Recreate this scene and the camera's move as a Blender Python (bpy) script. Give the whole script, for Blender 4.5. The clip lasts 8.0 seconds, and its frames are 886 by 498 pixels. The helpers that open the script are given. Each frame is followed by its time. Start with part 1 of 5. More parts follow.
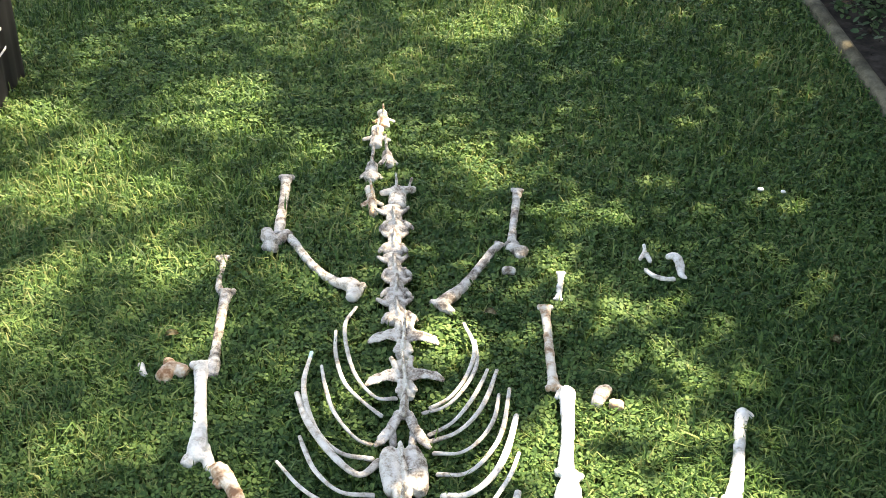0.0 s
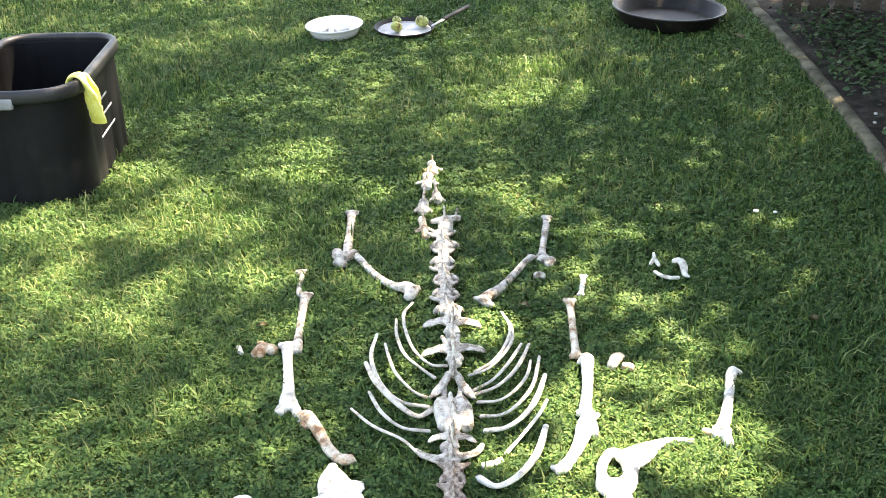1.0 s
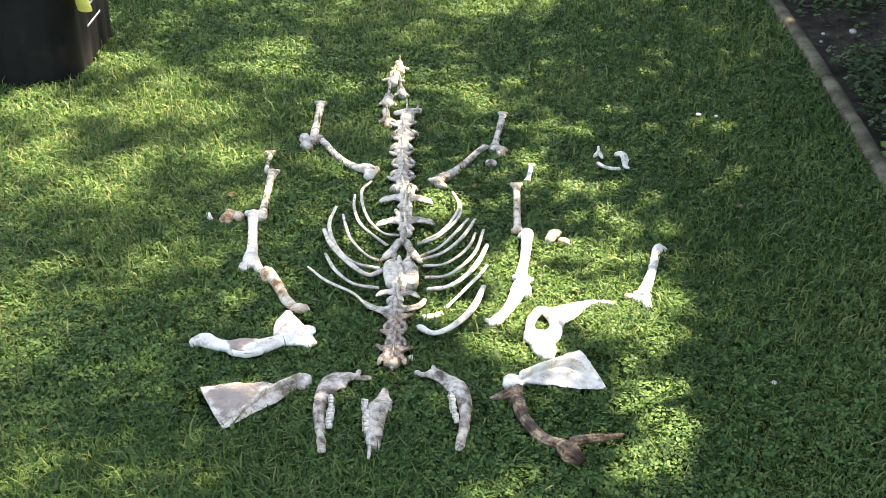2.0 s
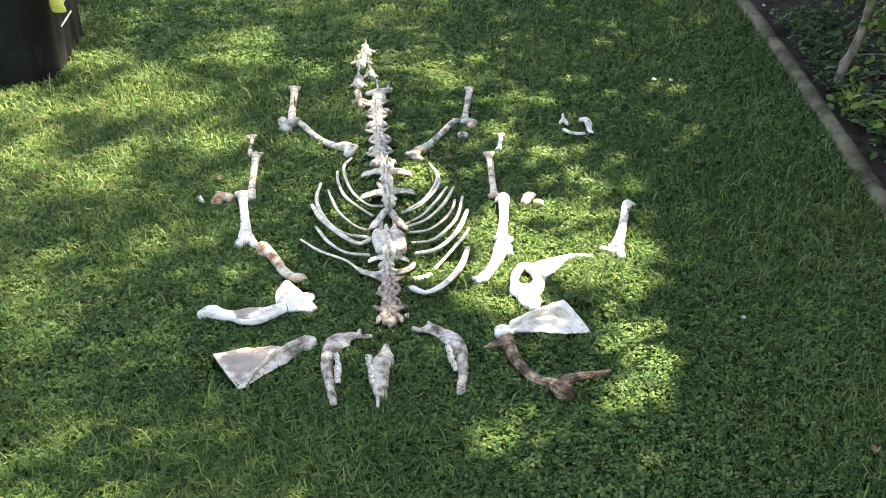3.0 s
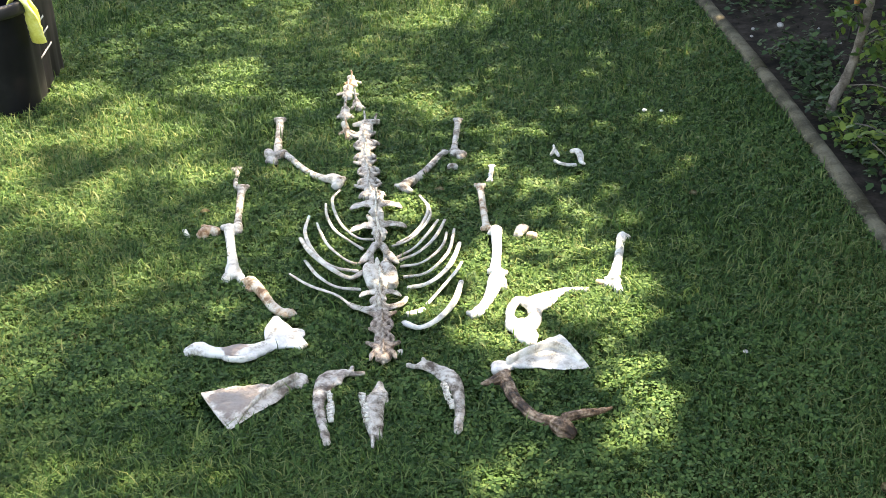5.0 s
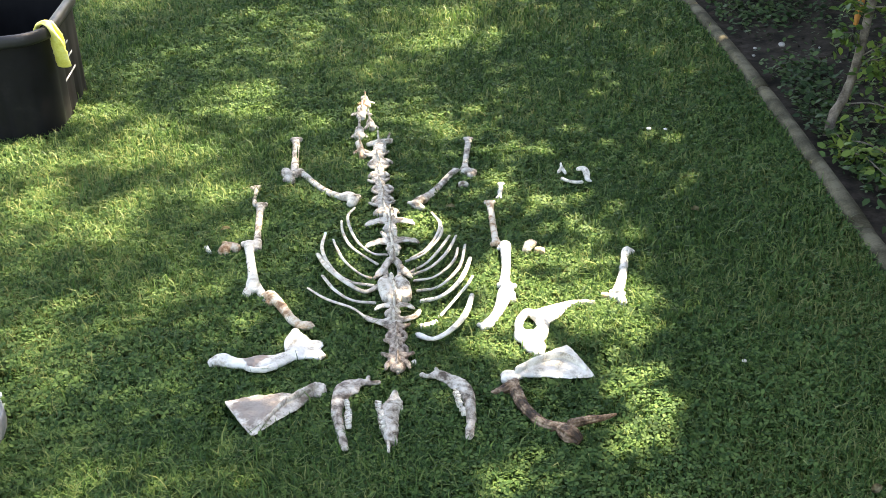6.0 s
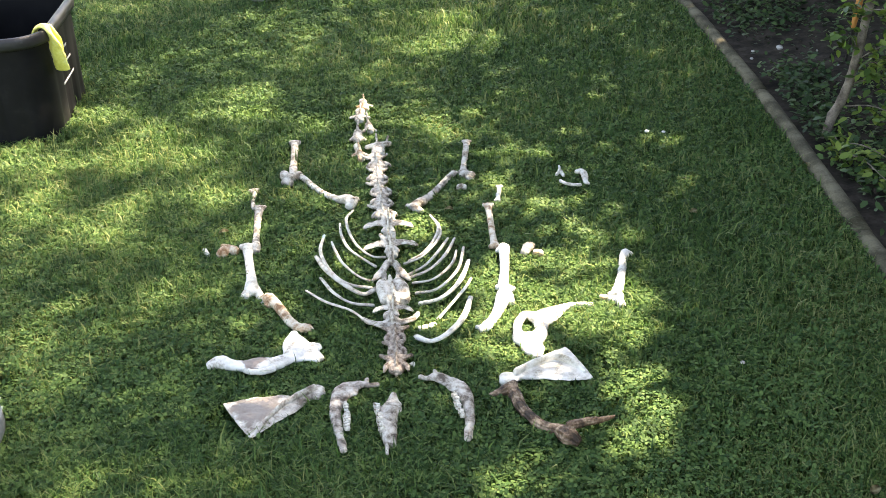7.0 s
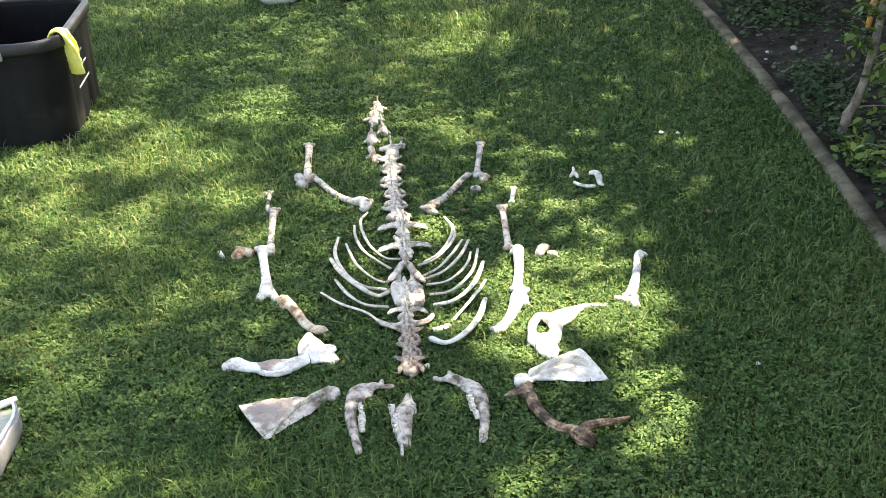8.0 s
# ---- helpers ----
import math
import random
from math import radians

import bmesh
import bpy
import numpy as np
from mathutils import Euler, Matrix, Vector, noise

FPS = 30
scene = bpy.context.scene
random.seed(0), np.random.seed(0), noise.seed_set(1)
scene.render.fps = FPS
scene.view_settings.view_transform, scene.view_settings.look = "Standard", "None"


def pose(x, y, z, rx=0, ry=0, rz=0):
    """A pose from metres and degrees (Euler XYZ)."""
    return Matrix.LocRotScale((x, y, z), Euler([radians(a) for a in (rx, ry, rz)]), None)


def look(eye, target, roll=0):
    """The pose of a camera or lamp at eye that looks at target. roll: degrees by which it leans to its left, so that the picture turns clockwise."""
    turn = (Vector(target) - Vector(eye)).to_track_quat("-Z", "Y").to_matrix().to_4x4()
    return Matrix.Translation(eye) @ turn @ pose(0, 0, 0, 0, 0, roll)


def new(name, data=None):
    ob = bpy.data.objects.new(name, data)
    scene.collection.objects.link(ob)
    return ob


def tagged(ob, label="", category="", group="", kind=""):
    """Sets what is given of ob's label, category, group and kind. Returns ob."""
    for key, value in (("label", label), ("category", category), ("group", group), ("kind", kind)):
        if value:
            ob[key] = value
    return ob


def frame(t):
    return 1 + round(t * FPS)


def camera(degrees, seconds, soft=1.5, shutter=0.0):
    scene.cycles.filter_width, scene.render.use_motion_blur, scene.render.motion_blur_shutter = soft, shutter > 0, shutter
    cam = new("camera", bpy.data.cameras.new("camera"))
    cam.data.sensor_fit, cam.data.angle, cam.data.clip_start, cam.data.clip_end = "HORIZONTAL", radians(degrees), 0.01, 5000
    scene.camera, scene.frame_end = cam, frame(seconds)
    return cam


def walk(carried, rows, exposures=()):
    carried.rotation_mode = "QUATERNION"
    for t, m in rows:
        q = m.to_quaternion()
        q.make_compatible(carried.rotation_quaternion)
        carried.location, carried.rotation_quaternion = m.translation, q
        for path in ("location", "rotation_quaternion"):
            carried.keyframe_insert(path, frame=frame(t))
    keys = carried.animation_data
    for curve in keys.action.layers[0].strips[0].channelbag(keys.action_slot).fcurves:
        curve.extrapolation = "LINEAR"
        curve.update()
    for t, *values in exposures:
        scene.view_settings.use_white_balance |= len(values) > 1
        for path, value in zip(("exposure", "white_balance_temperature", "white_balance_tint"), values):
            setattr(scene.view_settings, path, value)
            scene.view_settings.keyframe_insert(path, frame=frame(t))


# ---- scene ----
cam = camera(40.3, 8.0, soft=0.75)
EXPO, KELVIN, TINT = 2.96, 8450, 15
PATH = [
    (0, (0.379, 0.797, 1.478), (-0.059, 2.441, 0.426), 2.1),
    (0.5, (0.514, 0.561, 1.483), (-0.036, 2.223, 0.515), 1.3),
    (1, (0.578, 0.228, 1.502), (0.023, 1.938, 0.625), -0.9),
    (1.5, (0.679, 0.06, 1.487), (0.144, 1.761, 0.581), 0.7),
    (2, (0.751, -0.03, 1.475), (0.231, 1.643, 0.512), 1.4),
    (2.2, (0.756, -0.073, 1.474), (0.24, 1.593, 0.496), 1.2),
    (3.3, (0.72, -0.265, 1.524), (0.303, 1.429, 0.546), -0.8),
    (3.5, (0.716, -0.271, 1.526), (0.317, 1.438, 0.567), -0.1),
    (4, (0.641, -0.01, 1.385), (0.241, 1.703, 0.434), 0.2),
    (4.5, (0.639, -0.011, 1.385), (0.233, 1.7, 0.432), -0.1),
    (5, (0.674, -0.182, 1.479), (0.263, 1.539, 0.548), -0.4),
    (5.2, (0.704, -0.291, 1.544), (0.27, 1.432, 0.625), -0.9),
    (6.5, (0.697, -0.296, 1.537), (0.268, 1.434, 0.63), -0.9),
    (7, (0.7, -0.298, 1.536), (0.271, 1.434, 0.633), -0.9),
    (7.5, (0.703, -0.297, 1.532), (0.271, 1.436, 0.631), -1.5),
    (8, (0.7, -0.302, 1.535), (0.248, 1.427, 0.636), -1.4),
]
walk(cam, [(t, look(eye, target, roll)) for t, eye, target, roll in PATH], [(t, EXPO + e, KELVIN, TINT) for t, e in ((0, -0.1), (0.5, 0.2), (1.0, 0.3), (1.5, 0.12), (2.0, 0.0), (8.0, 0.0))])

# ---- world, sun ----
SUN = Vector((0.40, 0.55, 1.02)).normalized()
world = bpy.data.worlds.new("sky")
scene.world = world
world.use_nodes = True
wn = world.node_tree.nodes
sky = wn.new("ShaderNodeTexSky")
sky.sky_type = "NISHITA"
sky.sun_disc = False
sky.sun_elevation = math.asin(SUN.z)
sky.sun_rotation = math.atan2(SUN.x, SUN.y)
wn["Background"].inputs[1].default_value = 0.098
world.node_tree.links.new(sky.outputs[0], wn["Background"].inputs[0])
sun_data = bpy.data.lights.new("sun", "SUN")
sun_data.energy, sun_data.angle, sun_data.color = 5.0, radians(0.53), (1.0, 0.95, 0.86)
sun = new("sun", sun_data)
sun.matrix_world = look(SUN * 30, (0, 0, 0))


# ---- materials ----
def mat(name, stops, scale=20.0, rough=0.6, bump=0.2, fine=6.0, metal=0.0, leafy=0.0, island=0.0, patch=None, coord="Object", spec=0.3):
    """A surface with two scales of noise between the stops' colours, fine relief, and, where asked, light through leaves,
    a tint that varies from piece to piece, and one stain (centre, radius, colour)."""
    m = bpy.data.materials.new(name)
    m.use_nodes = True
    nt, N, L = m.node_tree, m.node_tree.nodes, m.node_tree.links
    p = N["Principled BSDF"]
    p.inputs["Roughness"].default_value = rough
    p.inputs["Metallic"].default_value = metal
    p.inputs["Specular IOR Level"].default_value = spec
    tc = N.new("ShaderNodeTexCoord")
    a, b = N.new("ShaderNodeTexNoise"), N.new("ShaderNodeTexNoise")
    a.inputs["Scale"].default_value, a.inputs["Detail"].default_value = scale, 6
    b.inputs["Scale"].default_value, b.inputs["Detail"].default_value = scale * fine, 3
    for n in (a, b):
        L.new(tc.outputs[coord], n.inputs["Vector"])
    mix = N.new("ShaderNodeMath")
    mix.operation = "MULTIPLY_ADD"
    mix.inputs[1].default_value, mix.inputs[2].default_value = 0.35, -0.175
    L.new(b.outputs["Fac"], mix.inputs[0])
    add = N.new("ShaderNodeMath")
    L.new(a.outputs["Fac"], add.inputs[0])
    L.new(mix.outputs[0], add.inputs[1])
    level = add.outputs[0]
    if island:
        geo = N.new("ShaderNodeNewGeometry")
        sh = N.new("ShaderNodeMath")
        sh.operation = "MULTIPLY_ADD"
        sh.inputs[1].default_value, sh.inputs[2].default_value = island, -island / 2
        L.new(geo.outputs["Random Per Island"], sh.inputs[0])
        more = N.new("ShaderNodeMath")
        L.new(level, more.inputs[0])
        L.new(sh.outputs[0], more.inputs[1])
        level = more.outputs[0]
    ramp = N.new("ShaderNodeValToRGB")
    el = ramp.color_ramp.elements
    while len(el) < len(stops):
        el.new(0.5)
    for e, (pos, col) in zip(el, stops):
        e.position, e.color = pos, (*col, 1)
    L.new(level, ramp.inputs[0])
    colour = ramp.outputs[0]
    if patch:
        centre, radius, tint = patch
        d = N.new("ShaderNodeVectorMath")
        d.operation = "DISTANCE"
        d.inputs[1].default_value = centre
        L.new(tc.outputs["Object"], d.inputs[0])
        w = N.new("ShaderNodeMath")
        w.operation = "MULTIPLY_ADD"
        w.inputs[1].default_value = radius * 1.6
        L.new(a.outputs["Fac"], w.inputs[0])
        L.new(d.outputs["Value"], w.inputs[2])
        r = N.new("ShaderNodeMapRange")
        r.inputs["From Min"].default_value, r.inputs["From Max"].default_value = radius * 1.7, radius * 1.9
        r.inputs["To Min"].default_value, r.inputs["To Max"].default_value = 0.85, 0.0
        L.new(w.outputs[0], r.inputs["Value"])
        mx = N.new("ShaderNodeMix")
        mx.data_type = "RGBA"
        mx.inputs["B"].default_value = (*tint, 1)
        for s in mx.inputs:
            if s.name == "B" and s.type == "RGBA":
                s.default_value = (*tint, 1)
            if s.name == "A" and s.type == "RGBA":
                L.new(colour, s)
        L.new(r.outputs[0], mx.inputs[0])
        colour = [o for o in mx.outputs if o.type == "RGBA"][0]
    L.new(colour, p.inputs["Base Color"])
    if bump:
        bp = N.new("ShaderNodeBump")
        bp.inputs["Strength"].default_value, bp.inputs["Distance"].default_value = bump, 0.004
        L.new(add.outputs[0], bp.inputs["Height"])
        L.new(bp.outputs[0], p.inputs["Normal"])
    if leafy:
        tr = N.new("ShaderNodeBsdfTranslucent")
        L.new(colour, tr.inputs["Color"])
        ms = N.new("ShaderNodeMixShader")
        ms.inputs[0].default_value = leafy
        L.new(p.outputs[0], ms.inputs[1])
        L.new(tr.outputs[0], ms.inputs[2])
        L.new(ms.outputs[0], N["Material Output"].inputs["Surface"])
    return m


BONE = {
    "white": mat("white_bone", [(0.28, (0.30, 0.26, 0.20)), (0.40, (0.54, 0.505, 0.43)), (0.58, (0.72, 0.69, 0.62))], 36, 0.55, 0.7, fine=7),
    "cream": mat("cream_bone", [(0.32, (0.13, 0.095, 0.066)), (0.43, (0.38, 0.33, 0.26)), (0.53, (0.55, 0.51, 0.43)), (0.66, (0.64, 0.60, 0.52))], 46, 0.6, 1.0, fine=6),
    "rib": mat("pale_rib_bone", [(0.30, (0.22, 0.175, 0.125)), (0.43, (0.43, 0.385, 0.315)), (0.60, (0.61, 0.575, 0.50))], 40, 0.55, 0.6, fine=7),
    "blue_tip": mat("blue_tipped_rib_bone", [(0.30, (0.22, 0.175, 0.125)), (0.43, (0.43, 0.385, 0.315)), (0.60, (0.61, 0.575, 0.50))], 40, 0.55, 0.6, fine=7, patch=((-0.098, 0.171, 0.036), 0.022, (0.27, 0.44, 0.46))),
    "grey": mat("grey_bone", [(0.32, (0.085, 0.065, 0.048)), (0.42, (0.25, 0.215, 0.172)), (0.53, (0.43, 0.39, 0.33)), (0.66, (0.58, 0.545, 0.475))], 48, 0.65, 1.0, fine=6),
    "dirty": mat("weathered_bone", [(0.36, (0.10, 0.078, 0.06)), (0.47, (0.27, 0.225, 0.185)), (0.56, (0.43, 0.38, 0.32)), (0.70, (0.60, 0.555, 0.48))], 34, 0.7, 1.0, fine=6),
    "blade": mat("half_stained_bone", [(0.34, (0.20, 0.165, 0.13)), (0.46, (0.40, 0.36, 0.305)), (0.60, (0.60, 0.565, 0.495))], 34, 0.65, 0.8, fine=6, patch=((-0.050, -0.035, 0.03), 0.050, (0.235, 0.195, 0.165))),
    "brown": mat("brown_stained_bone", [(0.35, (0.20, 0.10, 0.045)), (0.46, (0.42, 0.285, 0.175)), (0.55, (0.56, 0.475, 0.36)), (0.64, (0.65, 0.58, 0.47))], 30, 0.6, 0.8),
    "neck": mat("dull_bone", [(0.38, (0.085, 0.06, 0.044)), (0.5, (0.245, 0.195, 0.152)), (0.66, (0.42, 0.36, 0.295))], 56, 0.65, 1.0),
    "antler": mat("antler", [(0.38, (0.030, 0.018, 0.011)), (0.50, (0.125, 0.075, 0.044)), (0.66, (0.36, 0.265, 0.18))], 30, 0.6, 1.0),
    "tooth": mat("tooth_enamel", [(0.36, (0.14, 0.105, 0.07)), (0.47, (0.58, 0.54, 0.46)), (0.65, (0.76, 0.73, 0.66))], 110, 0.35, 0.3),
}
STAINED = mat("stained_bone", [(0.30, (0.30, 0.27, 0.21)), (0.42, (0.60, 0.575, 0.515)), (0.60, (0.76, 0.74, 0.685))], 30, 0.55, 0.3, patch=((-0.009, -0.031, 0.03), 0.030, (0.215, 0.155, 0.125)))
BONE["stained"] = STAINED
GRASS = mat("grass_blades", [(0.22, (0.030, 0.074, 0.020)), (0.45, (0.066, 0.140, 0.034)), (0.68, (0.122, 0.200, 0.056)), (0.95, (0.24, 0.265, 0.10))], 1.3, 0.5, 0, island=0.8, leafy=0.42, spec=0.25)
CLOVER = mat("clover_leaves", [(0.2, (0.030, 0.074, 0.023)), (0.5, (0.070, 0.138, 0.042)), (0.85, (0.125, 0.205, 0.062))], 2.5, 0.6, 0, island=0.9, leafy=0.42, spec=0.14)
TURF = mat("turf", [(0.3, (0.018, 0.030, 0.009)), (0.5, (0.032, 0.060, 0.014)), (0.7, (0.060, 0.075, 0.026))], 9, 0.95, 0.8, spec=0.1)
SOIL = mat("dark_soil", [(0.3, (0.014, 0.0115, 0.009)), (0.5, (0.032, 0.026, 0.020)), (0.75, (0.072, 0.058, 0.045))], 14, 0.95, 1.0, spec=0.1)
CONCRETE = mat("weathered_concrete", [(0.3, (0.036, 0.032, 0.018)), (0.48, (0.074, 0.066, 0.042)), (0.66, (0.140, 0.124, 0.082))], 13, 0.9, 1.0, fine=12, spec=0.15)
LEAF = mat("shrub_leaves", [(0.25, (0.040, 0.085, 0.016)), (0.5, (0.090, 0.165, 0.030)), (0.8, (0.20, 0.27, 0.055))], 4, 0.45, 0, island=0.6, leafy=0.35)
COVER = mat("ground_cover_leaves", [(0.25, (0.018, 0.042, 0.015)), (0.5, (0.034, 0.072, 0.024)), (0.85, (0.075, 0.12, 0.038))], 4, 0.55, 0, island=0.5, leafy=0.2, spec=0.2)
CANOPY = mat("tree_leaves", [(0.3, (0.040, 0.080, 0.018)), (0.7, (0.085, 0.14, 0.035))], 3, 0.5, 0, island=0.4, leafy=0.35)
BARK = mat("bark", [(0.3, (0.06, 0.048, 0.036)), (0.5, (0.15, 0.125, 0.10)), (0.72, (0.27, 0.235, 0.19))], 28, 0.85, 0.9)
BLACK = mat("black_plastic", [(0.3, (0.005, 0.005, 0.006)), (0.6, (0.009, 0.009, 0.010)), (0.8, (0.020, 0.019, 0.019))], 7, 0.5, 0.12, spec=0.14)
RIM = mat("worn_black_plastic", [(0.3, (0.012, 0.012, 0.014)), (0.6, (0.020, 0.020, 0.022)), (0.8, (0.06, 0.06, 0.063))], 14, 0.48, 0.15, spec=0.4)
GREYP = mat("grey_plastic", [(0.3, (0.16, 0.165, 0.17)), (0.7, (0.27, 0.275, 0.28))], 20, 0.45, 0.1)
PAINT = mat("white_marking", [(0.3, (0.40, 0.40, 0.40)), (0.6, (0.62, 0.62, 0.61))], 40, 0.6, 0.1)
YELLOW = mat("yellow_rubber", [(0.3, (0.66, 0.60, 0.10)), (0.52, (0.80, 0.76, 0.20)), (0.72, (0.86, 0.84, 0.42))], 22, 0.5, 0.4)
CHINA = mat("white_glaze", [(0.3, (0.66, 0.66, 0.65)), (0.7, (0.82, 0.82, 0.81))], 12, 0.22, 0.05, spec=0.5)
STEEL = mat("scoured_steel", [(0.3, (0.26, 0.255, 0.25)), (0.5, (0.45, 0.44, 0.43)), (0.75, (0.60, 0.59, 0.58))], 16, 0.5, 0.2, metal=0.3)
IRON = mat("dark_iron", [(0.3, (0.012, 0.011, 0.010)), (0.6, (0.028, 0.025, 0.023)), (0.8, (0.07, 0.055, 0.042))], 12, 0.55, 0.3, metal=0.4)
APPLE = mat("windfall_apple", [(0.36, (0.10, 0.055, 0.02)), (0.46, (0.28, 0.29, 0.07)), (0.7, (0.48, 0.50, 0.17))], 22, 0.45, 0.15)
WOOD = mat("orange_wood", [(0.3, (0.26, 0.10, 0.025)), (0.6, (0.44, 0.19, 0.05))], 12, 0.5, 0.25)
SLAT = mat("weathered_fence_wood", [(0.3, (0.028, 0.021, 0.015)), (0.55, (0.065, 0.050, 0.037)), (0.78, (0.12, 0.095, 0.072))], 10, 0.85, 0.6)
STONE = mat("pale_stone", [(0.3, (0.26, 0.24, 0.21)), (0.7, (0.50, 0.47, 0.43))], 30, 0.8, 0.4)
DRY = mat("dry_leaf", [(0.3, (0.22, 0.17, 0.09)), (0.6, (0.40, 0.35, 0.20)), (0.8, (0.52, 0.47, 0.32))], 40, 0.7, 0.3, leafy=0.2)
SACK = mat("white_woven_plastic", [(0.3, (0.55, 0.58, 0.58)), (0.7, (0.74, 0.76, 0.76))], 10, 0.4, 0.3)
PRINT = mat("printed_plastic", [(0.3, (0.10, 0.16, 0.11)), (0.45, (0.26, 0.33, 0.24)), (0.58, (0.46, 0.36, 0.35)), (0.75, (0.52, 0.54, 0.50))], 9, 0.35, 0.2)


# ---- builders ----
def part(name, bm, material, parent=None, label="", smooth=True):
    """Links a bmesh as one mesh object, under a thing where one is given."""
    me = bpy.data.meshes.new(name)
    bm.to_mesh(me)
    bm.free()
    me.materials.append(material)
    if smooth:
        me.polygons.foreach_set("use_smooth", [True] * len(me.polygons))
    ob = new(name, me)
    if parent:
        ob.parent = parent
    if label:
        ob["label"] = label
    return ob


def empty(name, m, label, category, group="", kind=""):
    ob = tagged(new(name), label, category, group, kind)
    ob.matrix_world = m
    return ob


def sheet_mesh(name, verts, faces, material):
    """A mesh straight from arrays: verts (n, 3) and faces (m, k), all faces of one size."""
    me = bpy.data.meshes.new(name)
    m, k = faces.shape
    me.vertices.add(len(verts))
    me.vertices.foreach_set("co", verts.astype(np.float32).ravel())
    me.loops.add(m * k)
    me.loops.foreach_set("vertex_index", faces.astype(np.int32).ravel())
    me.polygons.add(m)
    me.polygons.foreach_set("loop_start", np.arange(0, m * k, k, dtype=np.int32))
    me.update(calc_edges=True)
    me.materials.append(material)
    return new(name, me)


def box(bm, size, m=Matrix.Identity(4), bevel=0.0):
    vs = bmesh.ops.create_cube(bm, size=1, matrix=m @ Matrix.Diagonal((*size, 1)))["verts"]
    if bevel:
        es = list({e for v in vs for e in v.link_edges})
        bmesh.ops.bevel(bm, geom=es, offset=bevel, segments=2, affect="EDGES", profile=0.6)


def glide(nodes, sub):
    """Catmull-Rom through the nodes."""
    a = np.array(nodes, float)
    if len(a) == 2:
        s = np.linspace(0, 1, sub + 1)[:, None]
        return a[0] * (1 - s) + a[1] * s
    p = np.vstack([2 * a[0] - a[1], a, 2 * a[-1] - a[-2]])
    out = []
    for i in range(1, len(p) - 2):
        for s in np.arange(sub) / sub:
            out.append(0.5 * (2 * p[i] + (p[i + 1] - p[i - 1]) * s + (2 * p[i - 1] - 5 * p[i] + 4 * p[i + 1] - p[i + 2]) * s**2 + (3 * p[i] - p[i - 1] - 3 * p[i + 1] + p[i + 2]) * s**3))
    return np.array(out + [a[-1]])


def loft(bm, nodes, segs=12, sub=5, knobble=0.035, ridges=0):
    """A rounded limb through nodes (x, y, z, half width, half thickness), closed at both ends."""
    c = glide(nodes, sub)
    c[:, 3:] = np.maximum(c[:, 3:], 0.0012)
    way = np.gradient(c[:, :3], axis=0)
    rings = []
    stations = [(c[0], way[0], -0.8, 0.6), (c[0], way[0], -0.45, 0.89)] + [(q, w, 0, 1) for q, w in zip(c, way)] + [(c[-1], way[-1], 0.45, 0.89), (c[-1], way[-1], 0.8, 0.6)]
    for q, w, off, k in stations:
        w = Vector(w).normalized()
        side = Vector((-w.y, w.x, 0))
        side = side.normalized() if side.length > 1e-4 else Vector((1, 0, 0))
        up = w.cross(side)
        if up.z < 0:
            up = -up
        mid = Vector(q[:3]) + w * (off * min(q[3], q[4]))
        ring = []
        for j in range(segs):
            an = 2 * math.pi * j / segs
            d = side * (math.cos(an) * q[3] * k) + up * (math.sin(an) * q[4] * k)
            n = 1 + knobble * 2 * noise.noise((mid + d) * 60) + knobble * noise.noise((mid + d) * 150)
            if ridges:
                n += 0.13 * math.sin(an * ridges + 3 * noise.noise(mid * 14))
            ring.append(bm.verts.new(mid + d * n))
        rings.append(ring)
    for a, b in zip(rings, rings[1:]):
        for j in range(segs):
            bm.faces.new((a[j], a[(j + 1) % segs], b[(j + 1) % segs], b[j]))
    bm.faces.new(rings[0][::-1])
    bm.faces.new(rings[-1])


FOOT = []
RELIEF = bpy.data.textures.new("relief", "CLOUDS")
RELIEF.noise_scale, RELIEF.noise_depth = 0.010, 3


def bone(name, label, category, material, lofts, group="", weld=True, ridges=0, at=None, rough=0.0030):
    """One bone: limbs run together into one skin."""
    first = lofts[0]
    base = Vector((sum(n[0] for n in first) / len(first), sum(n[1] for n in first) / len(first), 0)) if at is None else at.translation
    bm = bmesh.new()
    least = 1.0
    for l in lofts:
        rel = [(n[0] - base.x, n[1] - base.y, n[2], n[3], n[4]) for n in l] if at is None else l
        loft(bm, rel, 40 if ridges else 14, ridges=ridges)
        for q in glide([(n[0], n[1], n[3]) for n in l], 6):
            c = Vector((q[0], q[1], 0)) if at is None else at @ Vector((q[0], q[1], 0))
            FOOT.append((c.x, c.y, max(q[2] * 0.95, 0.004)))
        least = min(least, min(min(n[3], n[4]) for n in l))
    bmesh.ops.recalc_face_normals(bm, faces=bm.faces)
    ob = part(name, bm, BONE[material])
    ob.matrix_world = Matrix.Translation(base) if at is None else at
    tagged(ob, label, category, group)
    if weld:
        r = ob.modifiers.new("skin", "REMESH")
        r.mode, r.voxel_size, r.use_smooth_shade = "VOXEL", min(0.0028, max(0.0015, least * 0.45)), True
        s = ob.modifiers.new("smooth", "SMOOTH")
        s.factor, s.iterations = 0.3, 1
        d = ob.modifiers.new("relief", "DISPLACE")
        d.texture, d.strength, d.mid_level, d.texture_coords = RELIEF, rough, 0.5, "LOCAL"
    return ob


